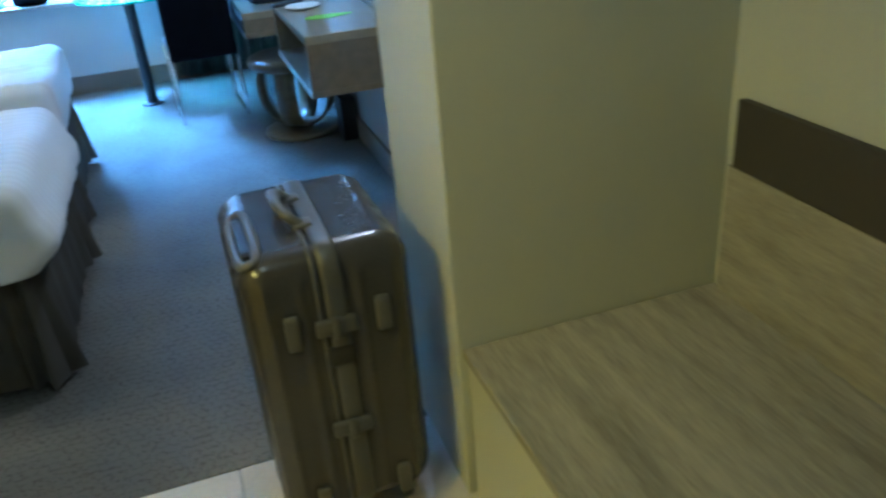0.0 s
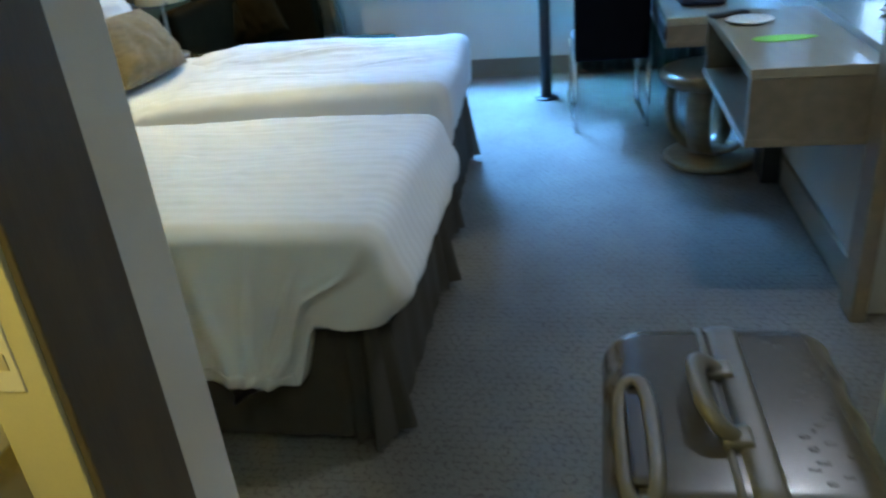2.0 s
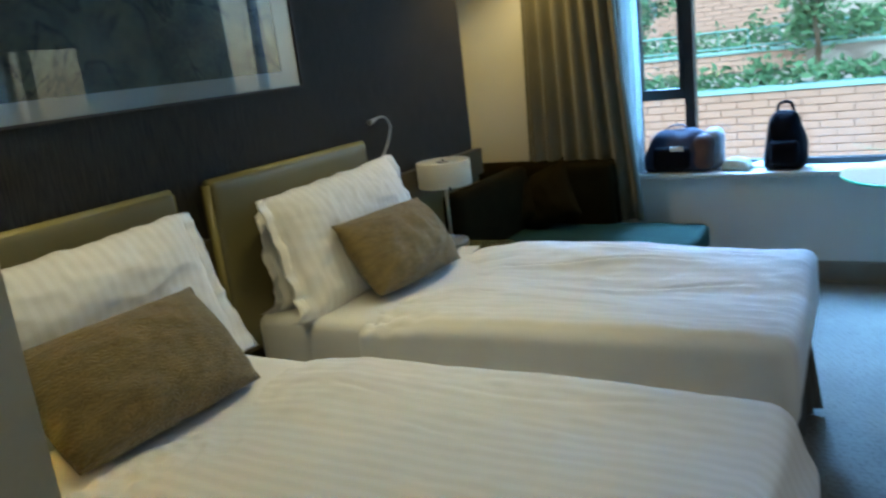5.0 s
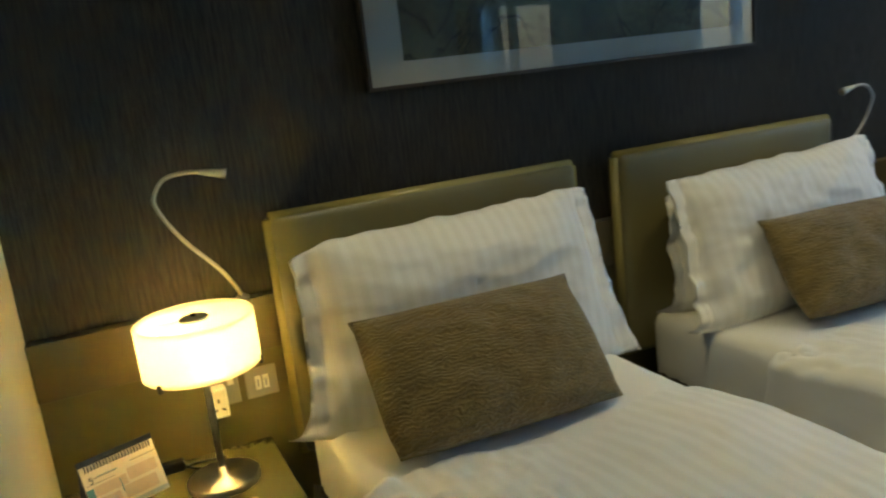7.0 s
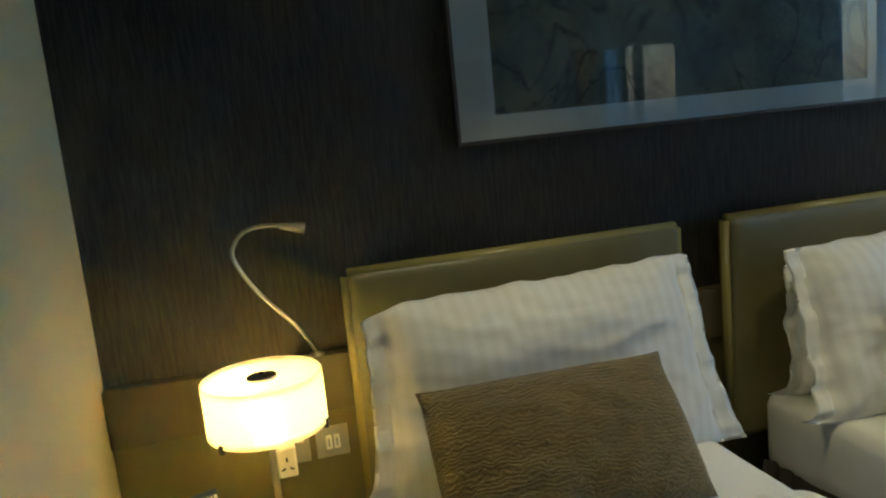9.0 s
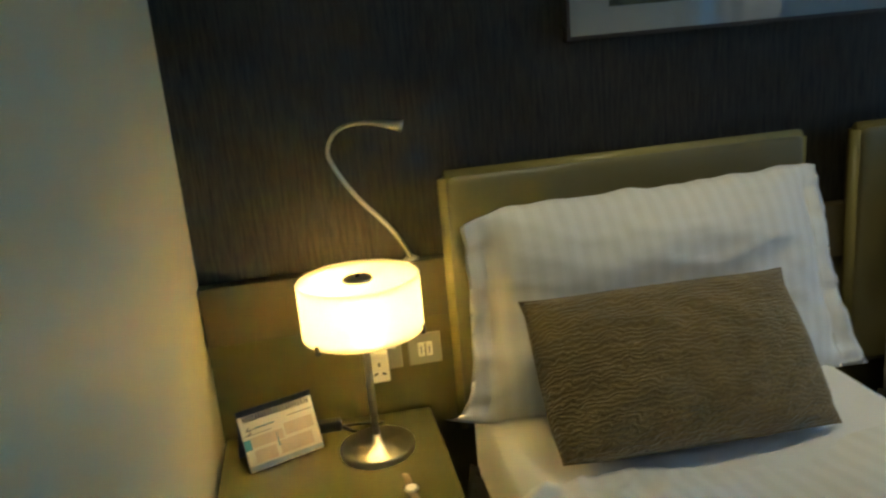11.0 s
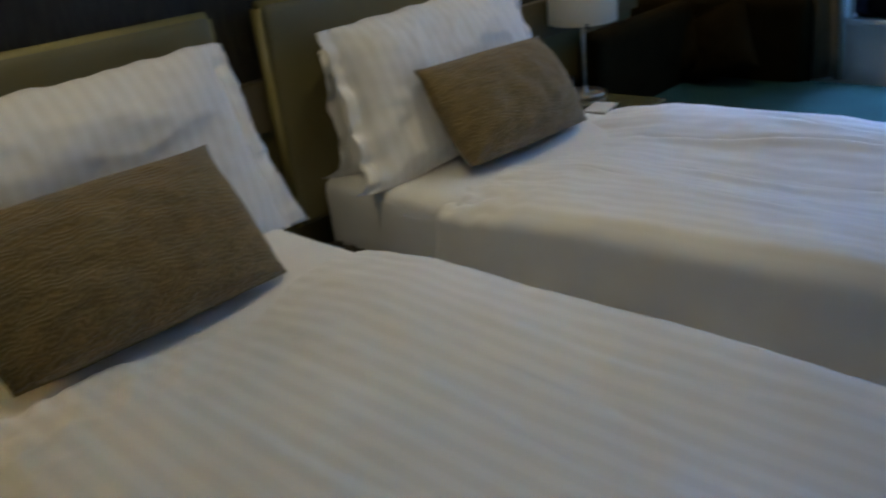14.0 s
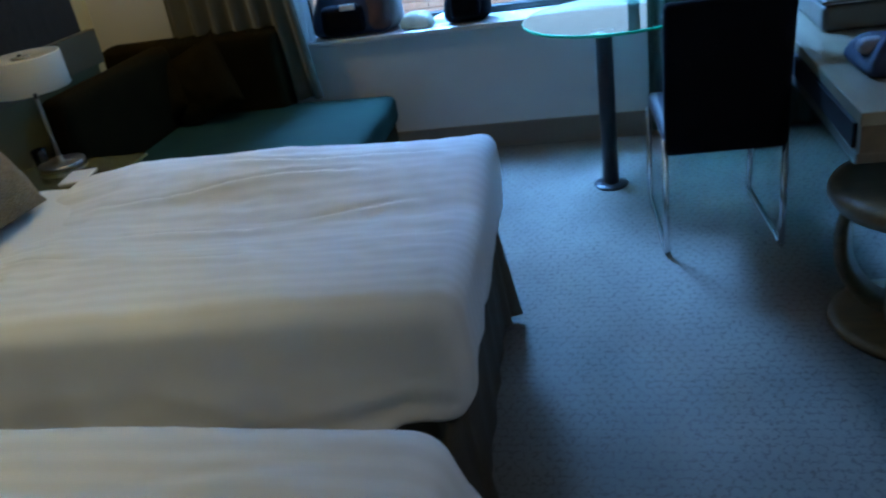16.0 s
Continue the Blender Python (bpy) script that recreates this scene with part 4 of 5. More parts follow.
box(0.006, 0.016, 0.114, W - 0.104, HH - 0.072, HH - 0.004, bm=bm)
part("mount", bm, MAT_BOARD, p, "pale grey mount")
g = part("glass", box(0.022, 0.024, 0.004, W - 0.004, 0.004, HH - 0.004), GLASS, p, "clear picture glass")
g.visible_shadow = False

# ---- sofa by the window ----
sofa = thing("sofa", pose(-0.27, 3.55, 0), "dark olive sofa with a teal seat below the window", "sofa")
part("base", box(0.02, 1.55, 0.05, 0.95, 0.08, 0.24, 0.01), SOFA, sofa, "dark upholstered base")
part("seat", soft_box(0.0, 1.57, 0.02, 0.98, 0.235, 0.395, 0.045, (44, 26, 6), lambda q: q + Vector((0, 0, wob(q, 3, 0.006, 2)))), SEAT, sofa, "teal fabric seat cushion", True)
part("backrest", soft_box(0.0, 1.0, 0.90, 1.06, 0.20, 0.80, 0.04, (30, 6, 16), lambda q: q + Vector((0, wob(q, 3, 0.006, 4), 0))), SOFA, sofa, "dark olive backrest", True)
part("side_back", soft_box(0.325, 0.445, -0.09, 0.86, 0.20, 0.80, 0.04, (6, 26, 16), lambda q: q + Vector((wob(q, 3, 0.005, 6), 0, 0))), SOFA, sofa, "dark olive side backrest", True)
for x in (0.08, 1.48):
    for y in (0.12, 0.88):
        part("foot", lathe([(0, 0), (0.02, 0), (0.025, 0.08), (0, 0.08)], 14, m=pose(x, y, 0)), BLACK_PAINT, sofa)
for c, a in (((0.05, 4.30, 0.575), 14), ((0.30, 4.37, 0.585), -6)):
    ob = part("sofa_cushion", pillow_mesh(0.42, 0.40, 0.14, 0.06, 0, c[0] * 9, 0.008, (30, 30)), SOFA, None, "dark olive scatter cushion leaning on the sofa back", True)
    ob.matrix_world = Matrix.Translation(c) @ pose(0, 0, 0, 72, 0, a) @ pose(0, 0, 0, 0, 0, 24)
    tagged(ob, category="cushion", group="sofa cushions")

# ---- glass table ----
t = thing("glass_table", pose(2.372, 4.045, 0), "round clear glass table on a black metal pole", "table")
part("pole", lathe([(0, 0.012), (0.036, 0.012), (0.036, 0.685), (0, 0.685)], 28), BLACK_PAINT, t, "black metal pole", True)
part("foot_plate", lathe([(0, 0), (0.075, 0), (0.077, 0.006), (0.072, 0.011), (0.036, 0.016), (0, 0.016)], 36), BLACK_PAINT, t, "round black floor flange", True)
part("fixing_disc", lathe([(0, 0.685), (0.05, 0.685), (0.05, 0.692), (0, 0.692)], 28), CHROME, t, "chrome fixing disc", True)
part("tabletop", lathe([(0, 0.693), (0.412, 0.693), (0.412, 0.707), (0, 0.707)], 72, m=pose(0.05, 0.335, 0)), TABLE_GLASS, t, "clear glass top")
part("rim", lathe([(0.4125, 0.693), (0.416, 0.6955), (0.417, 0.700), (0.416, 0.7045), (0.4125, 0.707), (0.4125, 0.693)], 72, m=pose(0.05, 0.335, 0)), RIM_GLASS, t, "green polished glass edge", True)


# ---- desk chair ----
def chair(m):
    t = thing("dining_chair", m, "high-backed black chair on a chrome sled frame", "chair")
    part("backrest", soft_box(-0.205, 0.205, -0.02, 0.035, 0.405, 0.935, 0.02, (22, 4, 26), lambda q: q + Vector((0, -0.06 * (q.z - 0.4) ** 2 * 2, 0))), BLACK, t, "black upholstered back", True)
    part("seat", soft_box(-0.205, 0.205, 0.03, 0.52, 0.425, 0.485, 0.025, (22, 22, 4)), BLACK_LEATHER, t, "glossy black leather seat", True)
    for s in (-1, 1):
        x = s * 0.2025
        line = [(x, 0.02, 0.46), (x, 0.005, 0.03), (x, 0.012, 0.014), (x, 0.03, 0.012), (x, 0.50, 0.012), (x, 0.515, 0.014), (x, 0.525, 0.03), (x, 0.50, 0.43)]
        part("sled_leg", tube(line, 0.0115, 10, up=(1, 0, 0)), CHROME, t, "chrome tube runner", True)
    part("cross_bar", tube([(-0.2, 0.22, 0.418), (0.2, 0.22, 0.418)], 0.010, 10), CHROME, t, "", True)
    return t


chair(pose(2.768, 3.345, 0, 0, 0, 3.2))


# ---- desks and stool ----
def console(m, length, depth, h, z0, label):
    """An open-fronted box fixed to the wall: top, bottom, two ends, a back and a glossy edge strip."""
    t = thing("wall_desk", m, label, "desk", "wall desks")
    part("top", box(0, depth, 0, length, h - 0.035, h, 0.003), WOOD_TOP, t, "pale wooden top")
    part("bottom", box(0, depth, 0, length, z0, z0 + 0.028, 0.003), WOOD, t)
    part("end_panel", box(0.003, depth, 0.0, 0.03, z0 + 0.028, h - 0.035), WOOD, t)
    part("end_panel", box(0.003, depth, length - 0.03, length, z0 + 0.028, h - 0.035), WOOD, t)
    part("back_panel", box(depth - 0.02, depth, 0.03, length - 0.03, z0 + 0.028, h - 0.035), BLACK_PAINT, t, "black back")
    part("inner_lining", box(0.02, depth - 0.02, 0.031, 0.036, z0 + 0.029, h - 0.036), BLACK_PAINT, t, "black lining")
    part("edge_strip", box(-0.004, 0.0, 0.0, length, z0, z0 + 0.028, 0.001), STEEL, t, "metal edge strip")
    return t


console(pose(3.118, 1.445, 0), 0.93, 0.402, 0.827, 0.57, "floating wooden wall desk with an open black compartment")
d2 = console(pose(2.985, 2.66, 0), 1.40, 0.535, 0.75, 0.615, "wooden writing desk along the wall towards the window")
part("drawer_front", box(-0.006, 0.012, 0.035, 1.365, 0.646, 0.712, 0.002), BLACK_PAINT, d2, "dark glossy drawer front")
tagged(part("mirror_panel", box(3.508, 3.52, 1.46, 2.30, 0.86, 1.95, 0.002), MIRROR, None, "tall mirror panel on the wall above the desk"), category="mirror")
tagged(part("mirror_panel", box(3.508, 3.52, 3.02, 3.88, 0.90, 1.96, 0.002), MIRROR, None, "tall mirror panel on the wall above the writing desk"), category="mirror")
tagged(part("floor_box", box(3.42, 3.503, 2.50, 2.68, 0.0, 0.25, 0.006), BLACK_PAINT, None, "low black box against the wall under the desk"), category="box")


def stool(m):
    """A round stool: a thick top on bentwood hoops over a disc foot."""
    t = thing("stool", m, "round varnished bentwood stool under the desk", "stool")
    part("top", lathe([(0, 0.40), (0.220, 0.40), (0.246, 0.408), (0.258, 0.425), (0.260, 0.445), (0.252, 0.462), (0.23, 0.47), (0.21, 0.466), (0, 0.466)], 56), STOOL, t, "thick round wooden top", True)
    part("foot_disc", lathe([(0, 0), (0.225, 0), (0.23, 0.01), (0.226, 0.024), (0.20, 0.03), (0, 0.03)], 56), STOOL, t, "round wooden foot", True)
    for k in range(2):
        a = radians(90 * k + 64)
        line = curve_points([(-0.20, 0.405), (-0.222, 0.30), (-0.208, 0.17), (-0.13, 0.07), (0, 0.040), (0.13, 0.07), (0.208, 0.17), (0.222, 0.30), (0.20, 0.405)], 5)
        bm = bmesh.new()
        rows = []
        for q in line:
            row = []
            for s, o in ((-1, 0), (1, 0), (1, 1), (-1, 1)):
                r = q[0] * (1 - 0.13 * o)
                z = q[1] + 0.024 * o * max(0.0, 1 - abs(q[0]) / 0.2)
                row.append(bm.verts.new((r * math.cos(a) - s * 0.055 * math.sin(a), r * math.sin(a) + s * 0.055 * math.cos(a), z + 0.0015 * k)))
            rows.append(row)
        for A, B in zip(rows, rows[1:]):
            for i in range(4):
                bm.faces.new((A[i], A[(i + 1) % 4], B[(i + 1) % 4], B[i]))
        part("hoop", bm, STOOL, t, "bent wooden hoop", True)
    return t


stool(pose(3.240, 2.85, 0))

# things on the desks
bm = bmesh.new()
n = 28
ring = [(0.11 * math.cos(a) * (1 if math.cos(a) > 0 else 1.0), 0.045 * math.sin(a) * (1 - 0.3 * math.cos(a))) for a in [2 * math.pi * i / n for i in range(n)]]
lo = [bm.verts.new((x, y, 0)) for x, y in ring]
hi = [bm.verts.new((x, y, 0.0015)) for x, y in ring]
bm.faces.new(lo), bm.faces.new(hi)
for i in range(n):
    bm.faces.new((lo[i], lo[(i + 1) % n], hi[(i + 1) % n], hi[i]))
ob = part("flyer", bm, LIME, None, "lime green leaf-shaped card lying on the desk")
ob.matrix_world = pose(3.30, 1.83, 0.8275, 0, 0, 4)
tagged(ob, category="card")
t = thing("plate", pose(3.235, 2.12, 0.8275), "white saucer on the desk", "plate")
part("dish", lathe([(0, 0), (0.05, 0), (0.085, 0.012), (0.083, 0.015), (0.048, 0.004), (0, 0.004)], 36), WHITE_PLASTIC, t, "", True)
ob = part("remote_control", soft_box(-0.08, 0.08, -0.022, 0.022, 0, 0.018, 0.007, (14, 6, 4)), DARK_PLASTIC, None, "black remote control lying on the desk", True)
ob.matrix_world = pose(3.18, 2.25, 0.8275, 0, 0, 20)
tagged(ob, category="remote")


def soft_bag(name, m, size, material, label, category, seed, extra=()):
    t = thing(name, m, label, category)
    x, y, z = size

    def shape(q):
        k = q.z / z
        s = 1 - 0.42 * k * k
        return Vector((q.x * s + wob(q, 7, 0.02, seed), q.y * s + wob(q, 7, 0.02, seed + 1), q.z + wob(q, 6, 0.02, seed + 2) * min(1, k * 3)))
    part("body", soft_box(-x / 2, x / 2, -y / 2, y / 2, 0, z, min(size) * 0.28, (24, 16, 18), shape), material, t, "", True)
    for n, b, mt, lab in extra:
        part(n, soft_box(*b, min(b[1] - b[0], b[3] - b[2], b[5] - b[4]) * 0.4, (12, 8, 12), lambda q: q + Vector((wob(q, 9, 0.012, seed + 4), wob(q, 9, 0.012, seed + 5), 0))), mt, t, lab, True)
    return t


bag = soft_bag("backpack", pose(1.06, 4.80, 0.668), (0.46, 0.23, 0.27), NAVY_CLOTH, "dark navy backpack with maroon panels on the sill", "backpack", 2.0,
               [("front_pocket", (-0.14, 0.10, -0.135, -0.05, 0.02, 0.17), BLACK, "black front pocket"), ("side_panel", (0.10, 0.23, -0.11, 0.08, 0.01, 0.24), MAROON, "maroon side panel"), ("flap", (0.16, 0.27, -0.06, 0.09, 0.01, 0.26), GREY_CLOTH, "grey cloth flap")])
part("label_patch", box(-0.02, 0.06, -0.140, -0.136, 0.145, 0.175, 0.001), WHITE_PLASTIC, bag, "pale label patch")
part("strap", tube(curve_points([(-0.09, -0.03, 0.23), (-0.05, -0.02, 0.285), (0.04, -0.02, 0.29), (0.08, -0.03, 0.24)], 6), 0.012, 8, flat=0.4), NAVY_CLOTH, bag, "carrying strap", True)
bag = soft_bag("shoulder_bag", pose(1.69, 4.79, 0.668), (0.24, 0.18, 0.34), BLACK, "black shoulder bag standing on the sill", "bag", 6.0,
               [("front_pocket", (-0.08, 0.08, -0.115, -0.05, 0.03, 0.18), BLACK, "black front pocket")])
part("handle", tube(curve_points([(-0.05, 0, 0.31), (-0.03, 0, 0.385), (0.03, 0, 0.385), (0.05, 0, 0.31)], 6), 0.010, 8), BLACK, bag, "black carrying loop", True)
soft_bag("cloth_hat", pose(1.42, 4.76, 0.668), (0.17, 0.13, 0.07), BEIGE_CLOTH, "beige cloth hat lying on the sill", "hat", 9.0)
soft_bag("folded_cloth", pose(1.55, 4.84, 0.668), (0.16, 0.10, 0.03), PAPER, "crumpled white cloth on the sill", "cloth", 11.0)
soft_bag("pouch", pose(3.17, 3.02, 0.75), (0.22, 0.26, 0.09), NAVY_CLOTH, "navy striped cloth pouch on the desk", "pouch", 12.0,
         [("stripe", (-0.11, 0.11, -0.05, 0.01, 0.05, 0.092), GREY_CLOTH, "pale stripe")])
t = thing("storage_box", pose(3.08, 3.45, 0.75), "low taupe leather box with a metal-edged lid on the desk", "box")
part("body", soft_box(0, 0.38, 0, 0.48, 0.0, 0.088, 0.018, (16, 18, 6), lambda q: q + Vector((0, wob(q, 5, 0.004, 3), 0))), TAUPE_BOX, t, "", True)
part("lid", soft_box(-0.004, 0.384, -0.004, 0.484, 0.090, 0.104, 0.005, (16, 18, 3)), TAUPE_BOX, t, "flat taupe lid", True)
part("lid_edge", box(-0.002, 0.382, -0.007, -0.0045, 0.092, 0.097, 0.0008), STEEL, t, "thin metal edge")
t = thing("drinking_glass", pose(0.085, 3.345, 0.5645), "clear drinking glass beside the unlit lamp", "glass")
part("tumbler", lathe([(0, 0), (0.026, 0), (0.031, 0.07), (0.0295, 0.07), (0.0245, 0.006), (0, 0.006)], 32), GLASS, t, "", True)
t = thing("notepad", pose(0.36, 3.175, 0.5645, 0, 0, 12), "white paper notepad on the second nightstand", "notepad")
part("sheets", box(-0.05, 0.05, -0.07, 0.07, 0, 0.006, 0.001), PAPER, t)
t = thing("notepad", pose(2.72, 4.10, 0.708, 0, 0, 20), "white printed leaflet lying on the glass table", "leaflet")
part("sheet", box(-0.07, 0.07, -0.10, 0.10, 0, 0.003, 0.001), PAPER, t)
part("print_block", box(-0.05, 0.05, -0.06, 0.02, 0.0031, 0.0036), NAVY, t)


# ---- entry: luggage bench and suitcase ----
bench = thing("luggage_bench", pose(3.10, -2.30, 0), "built-in pale wood luggage bench with a cream front", "bench")
part("bench_top", box(0.0, 0.675, 0.0, 1.95, 0.425, 0.45, 0.003), WOOD_GREY, bench, "grey-grained wood top")
part("front", box(0.012, 0.03, 0.0, 1.95, 0.0, 0.424), ENTRY_PAINT, bench, "cream painted front")
part("back_panel", box(0.660, 0.678, 0.0, 1.925, 0.452, 0.775, 0.002), WOOD_BACK, bench, "grey-grained back panel")
part("bumper", box(0.655, 0.678, 0.0, 1.905, 0.778, 0.935, 0.003), BAND, bench, "dark padded bumper band")


def suitcase(m):
    """Upright shell case: x across the depth, y along the width, the seam in the middle of x."""
    t = thing("suitcase", m, "glossy dark bronze hard-shell suitcase standing on the floor", "suitcase")
    D, Wd, z0, z1 = 0.182, 0.25, 0.05, 0.745

    def ribbed(q):
        k = 0.004 * max(0, math.cos(q.y * 2 * math.pi / 0.105)) if abs(q.y) < 0.2 else 0
        e = 0.006 * (math.exp(-((abs(q.x) - 0.062) / 0.010) ** 2) + math.exp(-((abs(q.x) - 0.135) / 0.010) ** 2)) if q.y < -Wd + 0.03 and 0.09 < q.z < 0.70 else 0
        return Vector((q.x + (1 if q.x > 0 else -1) * k * (1 if abs(q.x) > D - 0.03 else 0), q.y - e, q.z))
    for s, n in ((-1, "front_shell"), (1, "back_shell")):
        x0, x1 = (-D, 0.05) if s < 0 else (-0.05, D)
        bm = soft_box(x0, x1, -Wd, Wd, z0, z1, 0.065, (44, 46, 56), ribbed)
        cut = bmesh.ops.bisect_plane(bm, geom=bm.verts[:] + bm.edges[:] + bm.faces[:], plane_co=(s * 0.012, 0, 0), plane_no=(-s, 0, 0), clear_outer=True)
        part(n, bm, CASE, t, "glossy bronze shell", True)
    # frame along the seam
    def frame_line(o):
        pts = []
        for cx, cy, a0 in ((Wd - 0.065, z1 - 0.065, 0), (-Wd + 0.065, z1 - 0.065, 90), (-Wd + 0.065, z0 + 0.065, 180), (Wd - 0.065, z0 + 0.065, 270)):
            for i in range(9):
                a = radians(a0 + i * 11.25)
                pts.append((cx + (0.065 + o) * math.cos(a), cy + (0.065 + o) * math.sin(a)))
        return pts
    bm = bmesh.new()
    loops = []
    for x, o in ((-0.034, -0.002), (-0.033, 0.004), (-0.029, 0.0055), (-0.025, 0.004), (-0.023, -0.001), (-0.016, -0.001), (-0.014, 0.005), (-0.006, 0.0075), (0.020, 0.0075), (0.028, 0.005), (0.029, -0.002)):
        loops.append([bm.verts.new((x, y, z)) for y, z in frame_line(o)])
    for A, B in zip(loops, loops[1:]):
        for i in range(len(A)):
            j = (i + 1) % len(A)
            bm.faces.new((A[i], A[j], B[j], B[i]))
    part("frame_band", bm, CASE_TRIM, t, "grey metal frame band", True)
    # top carrying handle and the side pull handle
    line = curve_points([(0.0, -0.082, z1 - 0.002), (0.0, -0.078, z1 + 0.030), (0.0, -0.045, z1 + 0.048), (0.0, 0.0, z1 + 0.050), (0.0, 0.045, z1 + 0.048), (0.0, 0.078, z1 + 0.030), (0.0, 0.082, z1 - 0.002)], 6)
    part("top_handle", tube([(q.x - 0.012 - 0.9 * max(0.0, q.z - z1), q.y - 0.006, z1 + 0.75 * (q.z - z1)) for q in line], 0.0175, 12, flat=0.66, up=(1, 0, 0)), CASE_GREY, t, "grey moulded carrying handle", True)
    for y in (-0.088, 0.076):
        part("handle_mount", soft_box(-0.038, 0.004, y - 0.022, y + 0.022, z1 - 0.004, z1 + 0.014, 0.006, (6, 6, 3)), CASE_GREY, t, "grey handle mount", True)
    loop = [(-0.147 + 0.022 * math.copysign(abs(math.cos(a)) ** 0.6, math.cos(a)), -0.078 + 0.130 * math.copysign(abs(math.sin(a)) ** 0.6, math.sin(a)), z1 + 0.004 - 0.022 * max(0, -math.cos(a)) - 0.012 * max(0, -math.sin(a)) ** 3) for a in [2 * math.pi * i / 36 for i in range(36)]]
    part("pull_handle", tube(loop, 0.0115, 10, closed=True, flat=0.7), CASE_GREY, t, "grey retractable pull handle folded in", True)
    part("pull_recess", soft_box(-0.160, -0.134, -0.18, 0.03, z1 - 0.006, z1 + 0.0015, 0.003, (6, 12, 2)), DARK_PLASTIC, t, "dark handle recess", True)
    # latches and feet on the narrow side
    for z in (0.576, 0.308):
        bar = part("latch", soft_box(-0.045, 0.045, -Wd - 0.014, -Wd + 0.002, z - 0.02, z + 0.02, 0.006, (10, 3, 5)), CASE_TRIM, t, "grey frame latch", True)
        part("latch_button", soft_box(-0.010, 0.010, -Wd - 0.020, -Wd - 0.012, z - 0.028, z + 0.028, 0.004, (4, 2, 6)), CASE_TRIM, bar, "", True)
    for x, z in ((-0.092, 0.582), (0.104, 0.582), (-0.092, 0.115), (0.104, 0.115)):
        part("side_foot", soft_box(x - 0.016, x + 0.016, -Wd - 0.016, -Wd + 0.002, z - 0.042, z + 0.042, 0.007, (5, 3, 8)), CASE_GREY, t, "pale grey side stud", True)
    part("lock", soft_box(-0.03, 0.03, -Wd - 0.010, -Wd + 0.002, 0.475, 0.525, 0.004, (6, 3, 6)), DARK_PLASTIC, t, "dark lock plate", True)
    for x in (-0.12, 0.12):
        for y in (-0.19, 0.19):
            w = part("caster", soft_box(x - 0.02, x + 0.02, y - 0.025, y + 0.025, 0.03, 0.062, 0.006, (4, 4, 3)), CASE_GREY, t, "grey caster housing", True)
            part("wheel", lathe([(0, -0.012), (0.02, -0.012), (0.024, -0.007), (0.024, 0.007), (0.02, 0.012), (0, 0.012)], 20, m=pose(x, y, 0.0245, 90, 0, 90)), DARK_PLASTIC, w, "black wheel", True)
    # raised ornament lines on the shell's top
    rnd = random.Random(3)
    for i in range(26):
        y, x = -0.17 + i * 0.0135, 0.098 + rnd.uniform(-0.030, 0.034)
        dx, dy = rnd.uniform(0.003, 0.009), rnd.uniform(0.003, 0.005)
        part("relief", soft_box(x - dx, x + dx, y - dy, y + dy, z1 - 0.005, z1 + 0.0012, 0.0020, (3, 3, 2)), CASE, t, "raised shell relief", True)
    return t


suitcase(pose(2.825, -0.100, 0.0, 0, 0, 1.0) @ Matrix.Diagonal((1, 0.93, 1.015, 1)))

# bathroom corner seen past the door frame
v = thing("vanity", pose(0.9, -0.62, 0), "white bathroom counter with a pale cabinet below", "vanity")
part("counter", box(0, 0.9, 0, 0.42, 0.80, 0.85, 0.006), STONE_SILL, v, "pale stone counter")
part("cabinet", box(0.03, 0.87, 0.03, 0.42, 0.1, 0.798, 0.003), BATH_TILE, v, "beige cabinet")
part("tap_base", lathe([(0, 0.85), (0.025, 0.85), (0.02, 0.87), (0.012, 0.95), (0, 0.955)], 20, m=pose(0.78, 0.12, 0)), CHROME, v, "chrome tap", True)
structure("floor_bath", box(0.0, 1.84, -3.2, -0.18, -0.008, 0.0), BATH_TILE, "beige tiled bathroom floor", "floor")
# ceiling stays out of view: a ring is added at each spot lamp
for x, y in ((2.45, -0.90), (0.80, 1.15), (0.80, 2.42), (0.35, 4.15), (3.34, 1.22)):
    d = thing("downlight", pose(x, y, 2.5), "small round recessed ceiling downlight, added out of view", "ceiling light", "ceiling downlights")
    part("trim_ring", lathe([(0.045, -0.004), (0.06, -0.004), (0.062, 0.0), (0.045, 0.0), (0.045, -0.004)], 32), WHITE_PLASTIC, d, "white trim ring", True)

# ---- outside the window ----
structure("ground", box(-300, 300, 5.0, 900, -4.2, -4.0), SOIL, "flat ground outside the hotel", "ground")
for k, (y, z, h0) in enumerate(((13.0, 0.42, -4.0), (17.5, 0.86, 0.40), (22.5, 2.6, 0.84))):
    w = structure("terrace_wall", box(-14, 14, y + 0.06, y + 0.5, h0 - 0.2, z), MORTAR, "pale orange brick retaining wall of a terraced garden", "retaining wall")
    part("coping", box(-14, 14, y - 0.04, y + 0.54, z, z + 0.07, 0.01), COPING, w, "pale stone coping")
    structure("terrace_path", box(-14, 14, y + 0.5, (17.5, 22.5, 40)[k], z - 0.4, z - 0.02), PAVING, "pale paved garden terrace", "pavement")
    me = bpy.data.meshes.new("brick")
    bm = box(-0.235, 0.235, 0, 0.08, 0.0, 0.112, 0.008, steps=1)
    bm.to_mesh(me)
    bm.free()
    me.materials.append(BRICK)
    rows = int(min(1.35, z - h0) / 0.122)
    for r in range(rows):
        for i in range(16 if k == 0 else 12):
            ob = new("brick", me)
            ob.parent = w
            ob.location = (-4.4 - 0.9 * k + i * 0.48 + (0.24 if r % 2 else 0), y - 0.01 + random.uniform(0, 0.012), z - 0.122 * (r + 1))


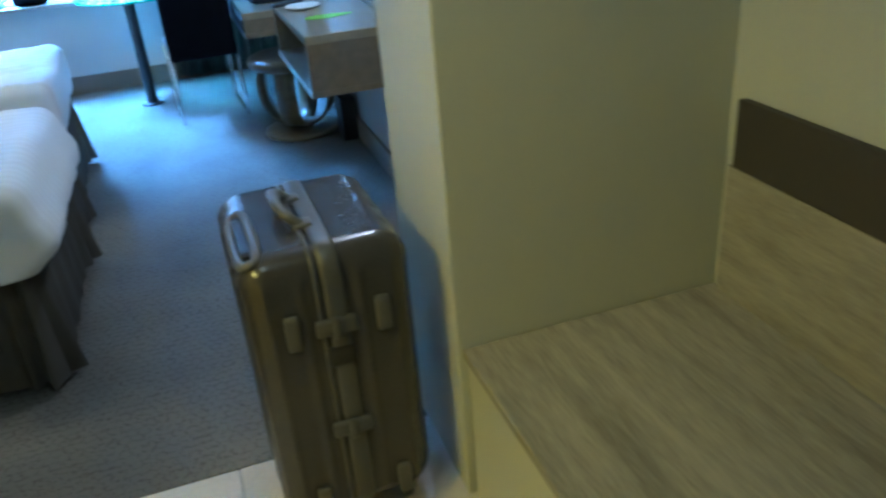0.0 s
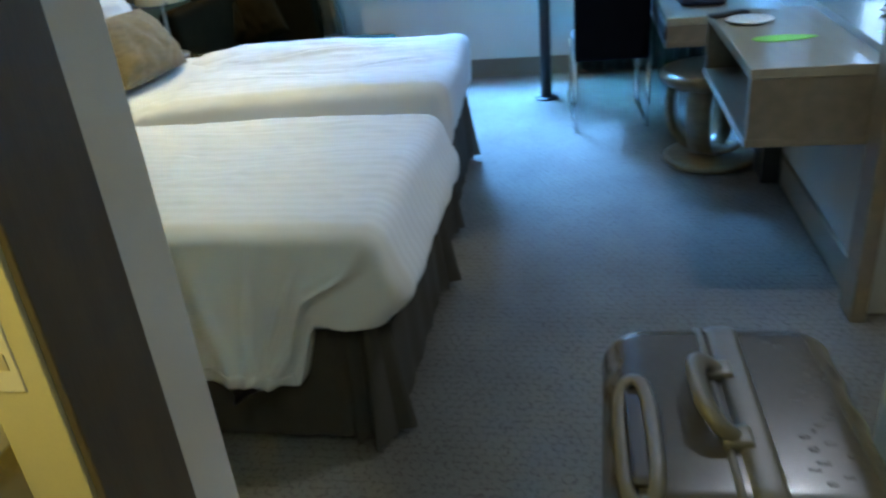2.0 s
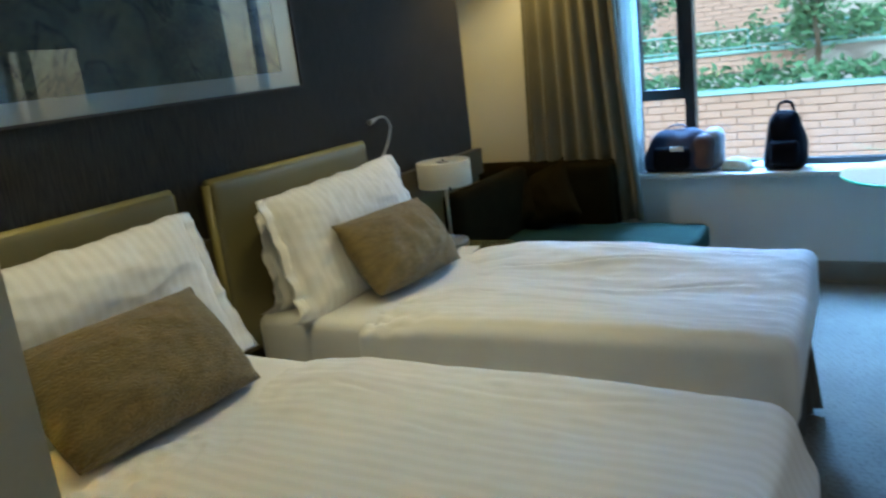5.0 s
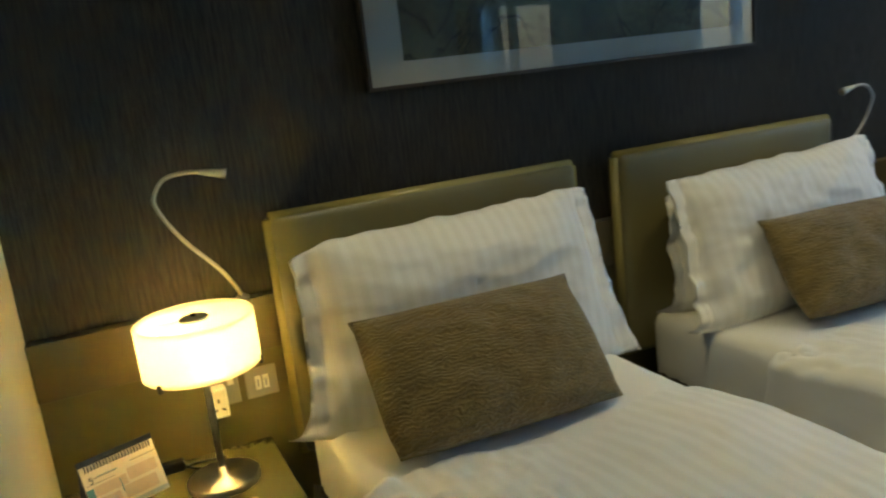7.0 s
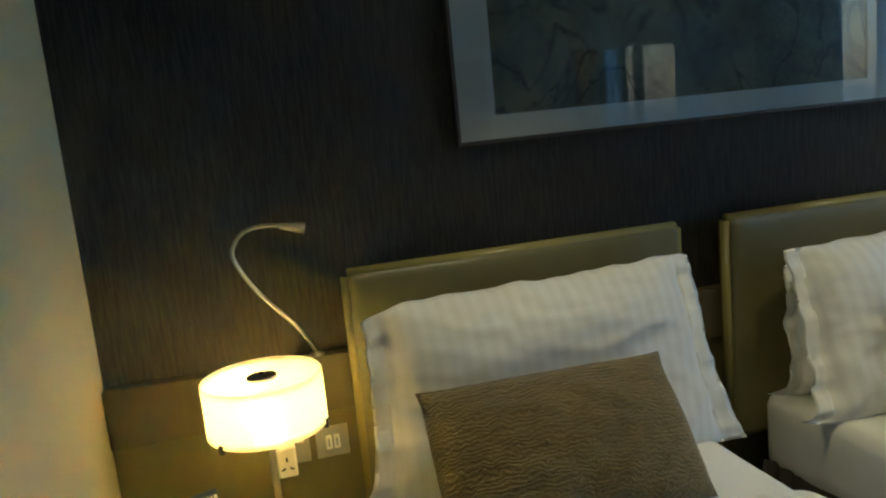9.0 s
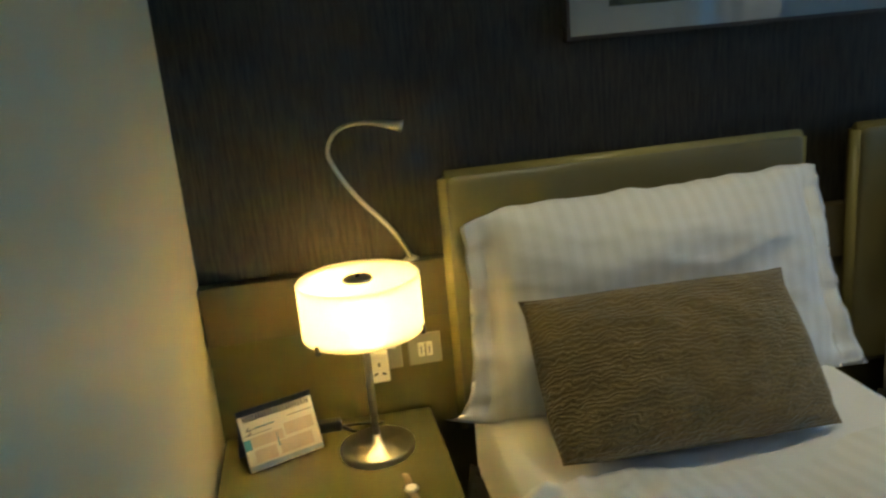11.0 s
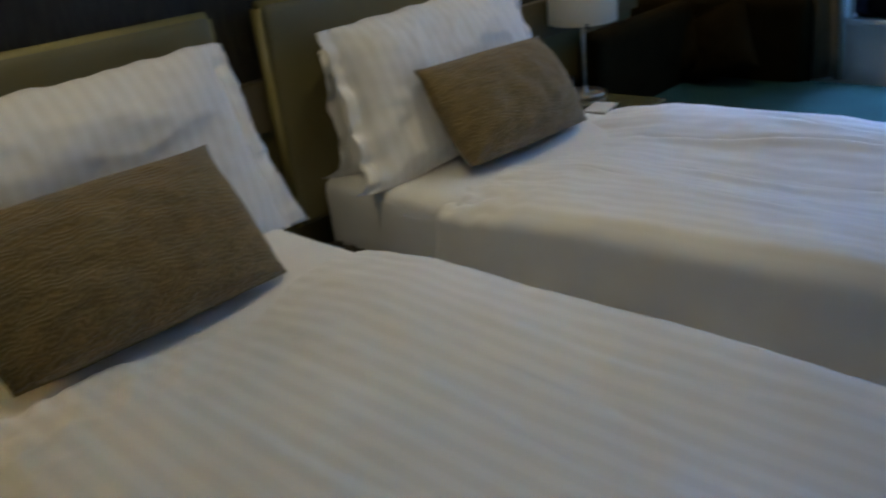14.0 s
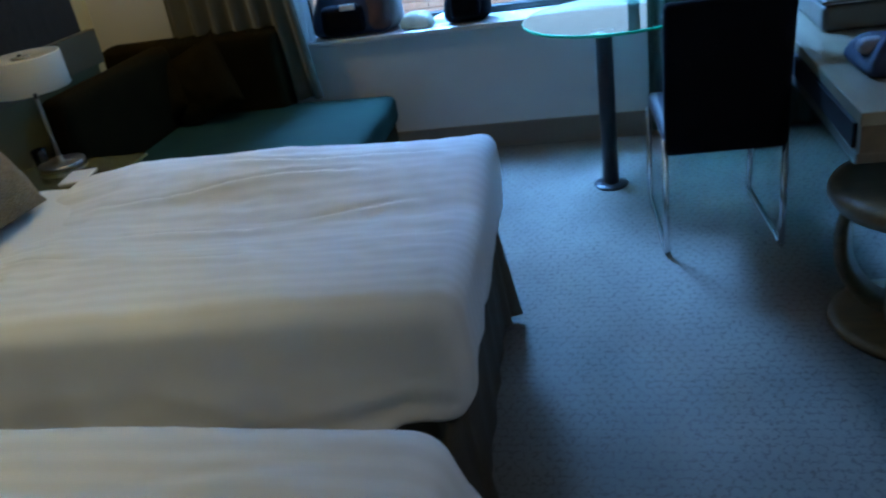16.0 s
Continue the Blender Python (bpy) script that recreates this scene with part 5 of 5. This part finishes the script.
def leaf_clump(name, centers, size, count, seed, parent=None, label=""):
    """Many small leaves scattered round the given centres, as one mesh."""
    rnd = random.Random(seed)
    verts, faces = [], []
    for c in centers:
        for _ in range(count):
            d = Vector((rnd.gauss(0, 1), rnd.gauss(0, 1), rnd.gauss(0, 1))) * 0.5
            p = Vector(c[:3]) + Vector((d.x * c[3], d.y * c[3], d.z * c[4]))
            a, b = Vector((rnd.uniform(-1, 1), rnd.uniform(-1, 1), rnd.uniform(-1, 1))).normalized(), Vector((rnd.uniform(-1, 1), rnd.uniform(-1, 1), rnd.uniform(-1, 1))).normalized()
            b = (b - a * a.dot(b)).normalized()
            s = size * rnd.uniform(0.6, 1.3)
            i = len(verts)
            verts += [p - a * s, p + b * s * 0.45, p + a * s, p - b * s * 0.45]
            faces.append((i, i + 1, i + 2, i + 3))
    me = bpy.data.meshes.new(name)
    me.from_pydata([tuple(q) for q in verts], [], faces)
    me.materials.append(LEAF)
    ob = new(name, me)
    ob.parent = parent
    return tagged(ob, label)


for y, z, h, s in ((13.45, 0.5, 0.22, 1), (18.0, 0.94, 0.32, 2), (23.0, 2.7, 0.5, 3)):
    ob = leaf_clump("hedge", [(-7 + i * 0.35, y, z + h * 0.45, 0.32, h) for i in range(34)], 0.09, 70, s, None, "low clipped green hedge along the terrace wall")
    tagged(ob, category="hedge", kind="stuff")
for x, y, z, s in ((0.7, 17.0, 0.4, 5), (-3.2, 18.6, 0.86, 6), (3.0, 20.0, 0.86, 7)):
    t = thing("tree", pose(x, y, z), "small leafy green tree on the garden terrace", "tree")
    part("trunk", tube(curve_points([(0, 0, 0), (0.03, 0.02, 0.5), (-0.03, 0.0, 1.0), (0.02, 0, 1.5)], 5), 0.06, 10, radii=[0.07 - 0.045 * i / 15 for i in range(16)]), BARK, t, "", True)
    for a in range(4):
        part("limb", tube(curve_points([(0, 0, 0.7 + 0.15 * a), (0.25 * math.cos(a * 1.7), 0.25 * math.sin(a * 1.7), 1.0 + 0.15 * a), (0.5 * math.cos(a * 1.7), 0.5 * math.sin(a * 1.7), 1.35 + 0.1 * a)], 4), 0.02, 8), BARK, t, "", True)
    rnd = random.Random(s)
    leaf_clump("crown", [(rnd.gauss(0, 0.45), rnd.gauss(0, 0.45), 0.9 + rnd.gauss(0.25, 0.40), 0.30, 0.26) for _ in range(26)], 0.085, 60, s, t)
f = thing("railing", pose(0, 17.3, 0.93), "teal metal railing along the garden terrace", "railing")
for z in (0.08, 0.42):
    part("rail", tube([(-9, 0, z), (6, 0, z)], 0.02, 8), RAILING, f)
for i in range(26):
    part("post", tube([(-9 + i * 0.6, 0, 0), (-9 + i * 0.6, 0, 0.42)], 0.014, 6), RAILING, f)

# entry tiles
tile = bpy.data.meshes.new("tile")
bm = box(0.003, 0.597, 0.003, 0.597, -0.0075, 0.0, 0.002, steps=1)
bm.to_mesh(tile)
bm.free()
tile.materials.append(TILE)
for i in range(3):
    for j in range(5):
        ob = new("tile", tile)
        ob.parent = entry
        ob.location = (1.945 + i * 0.6, -0.6 * (j + 1), 0)
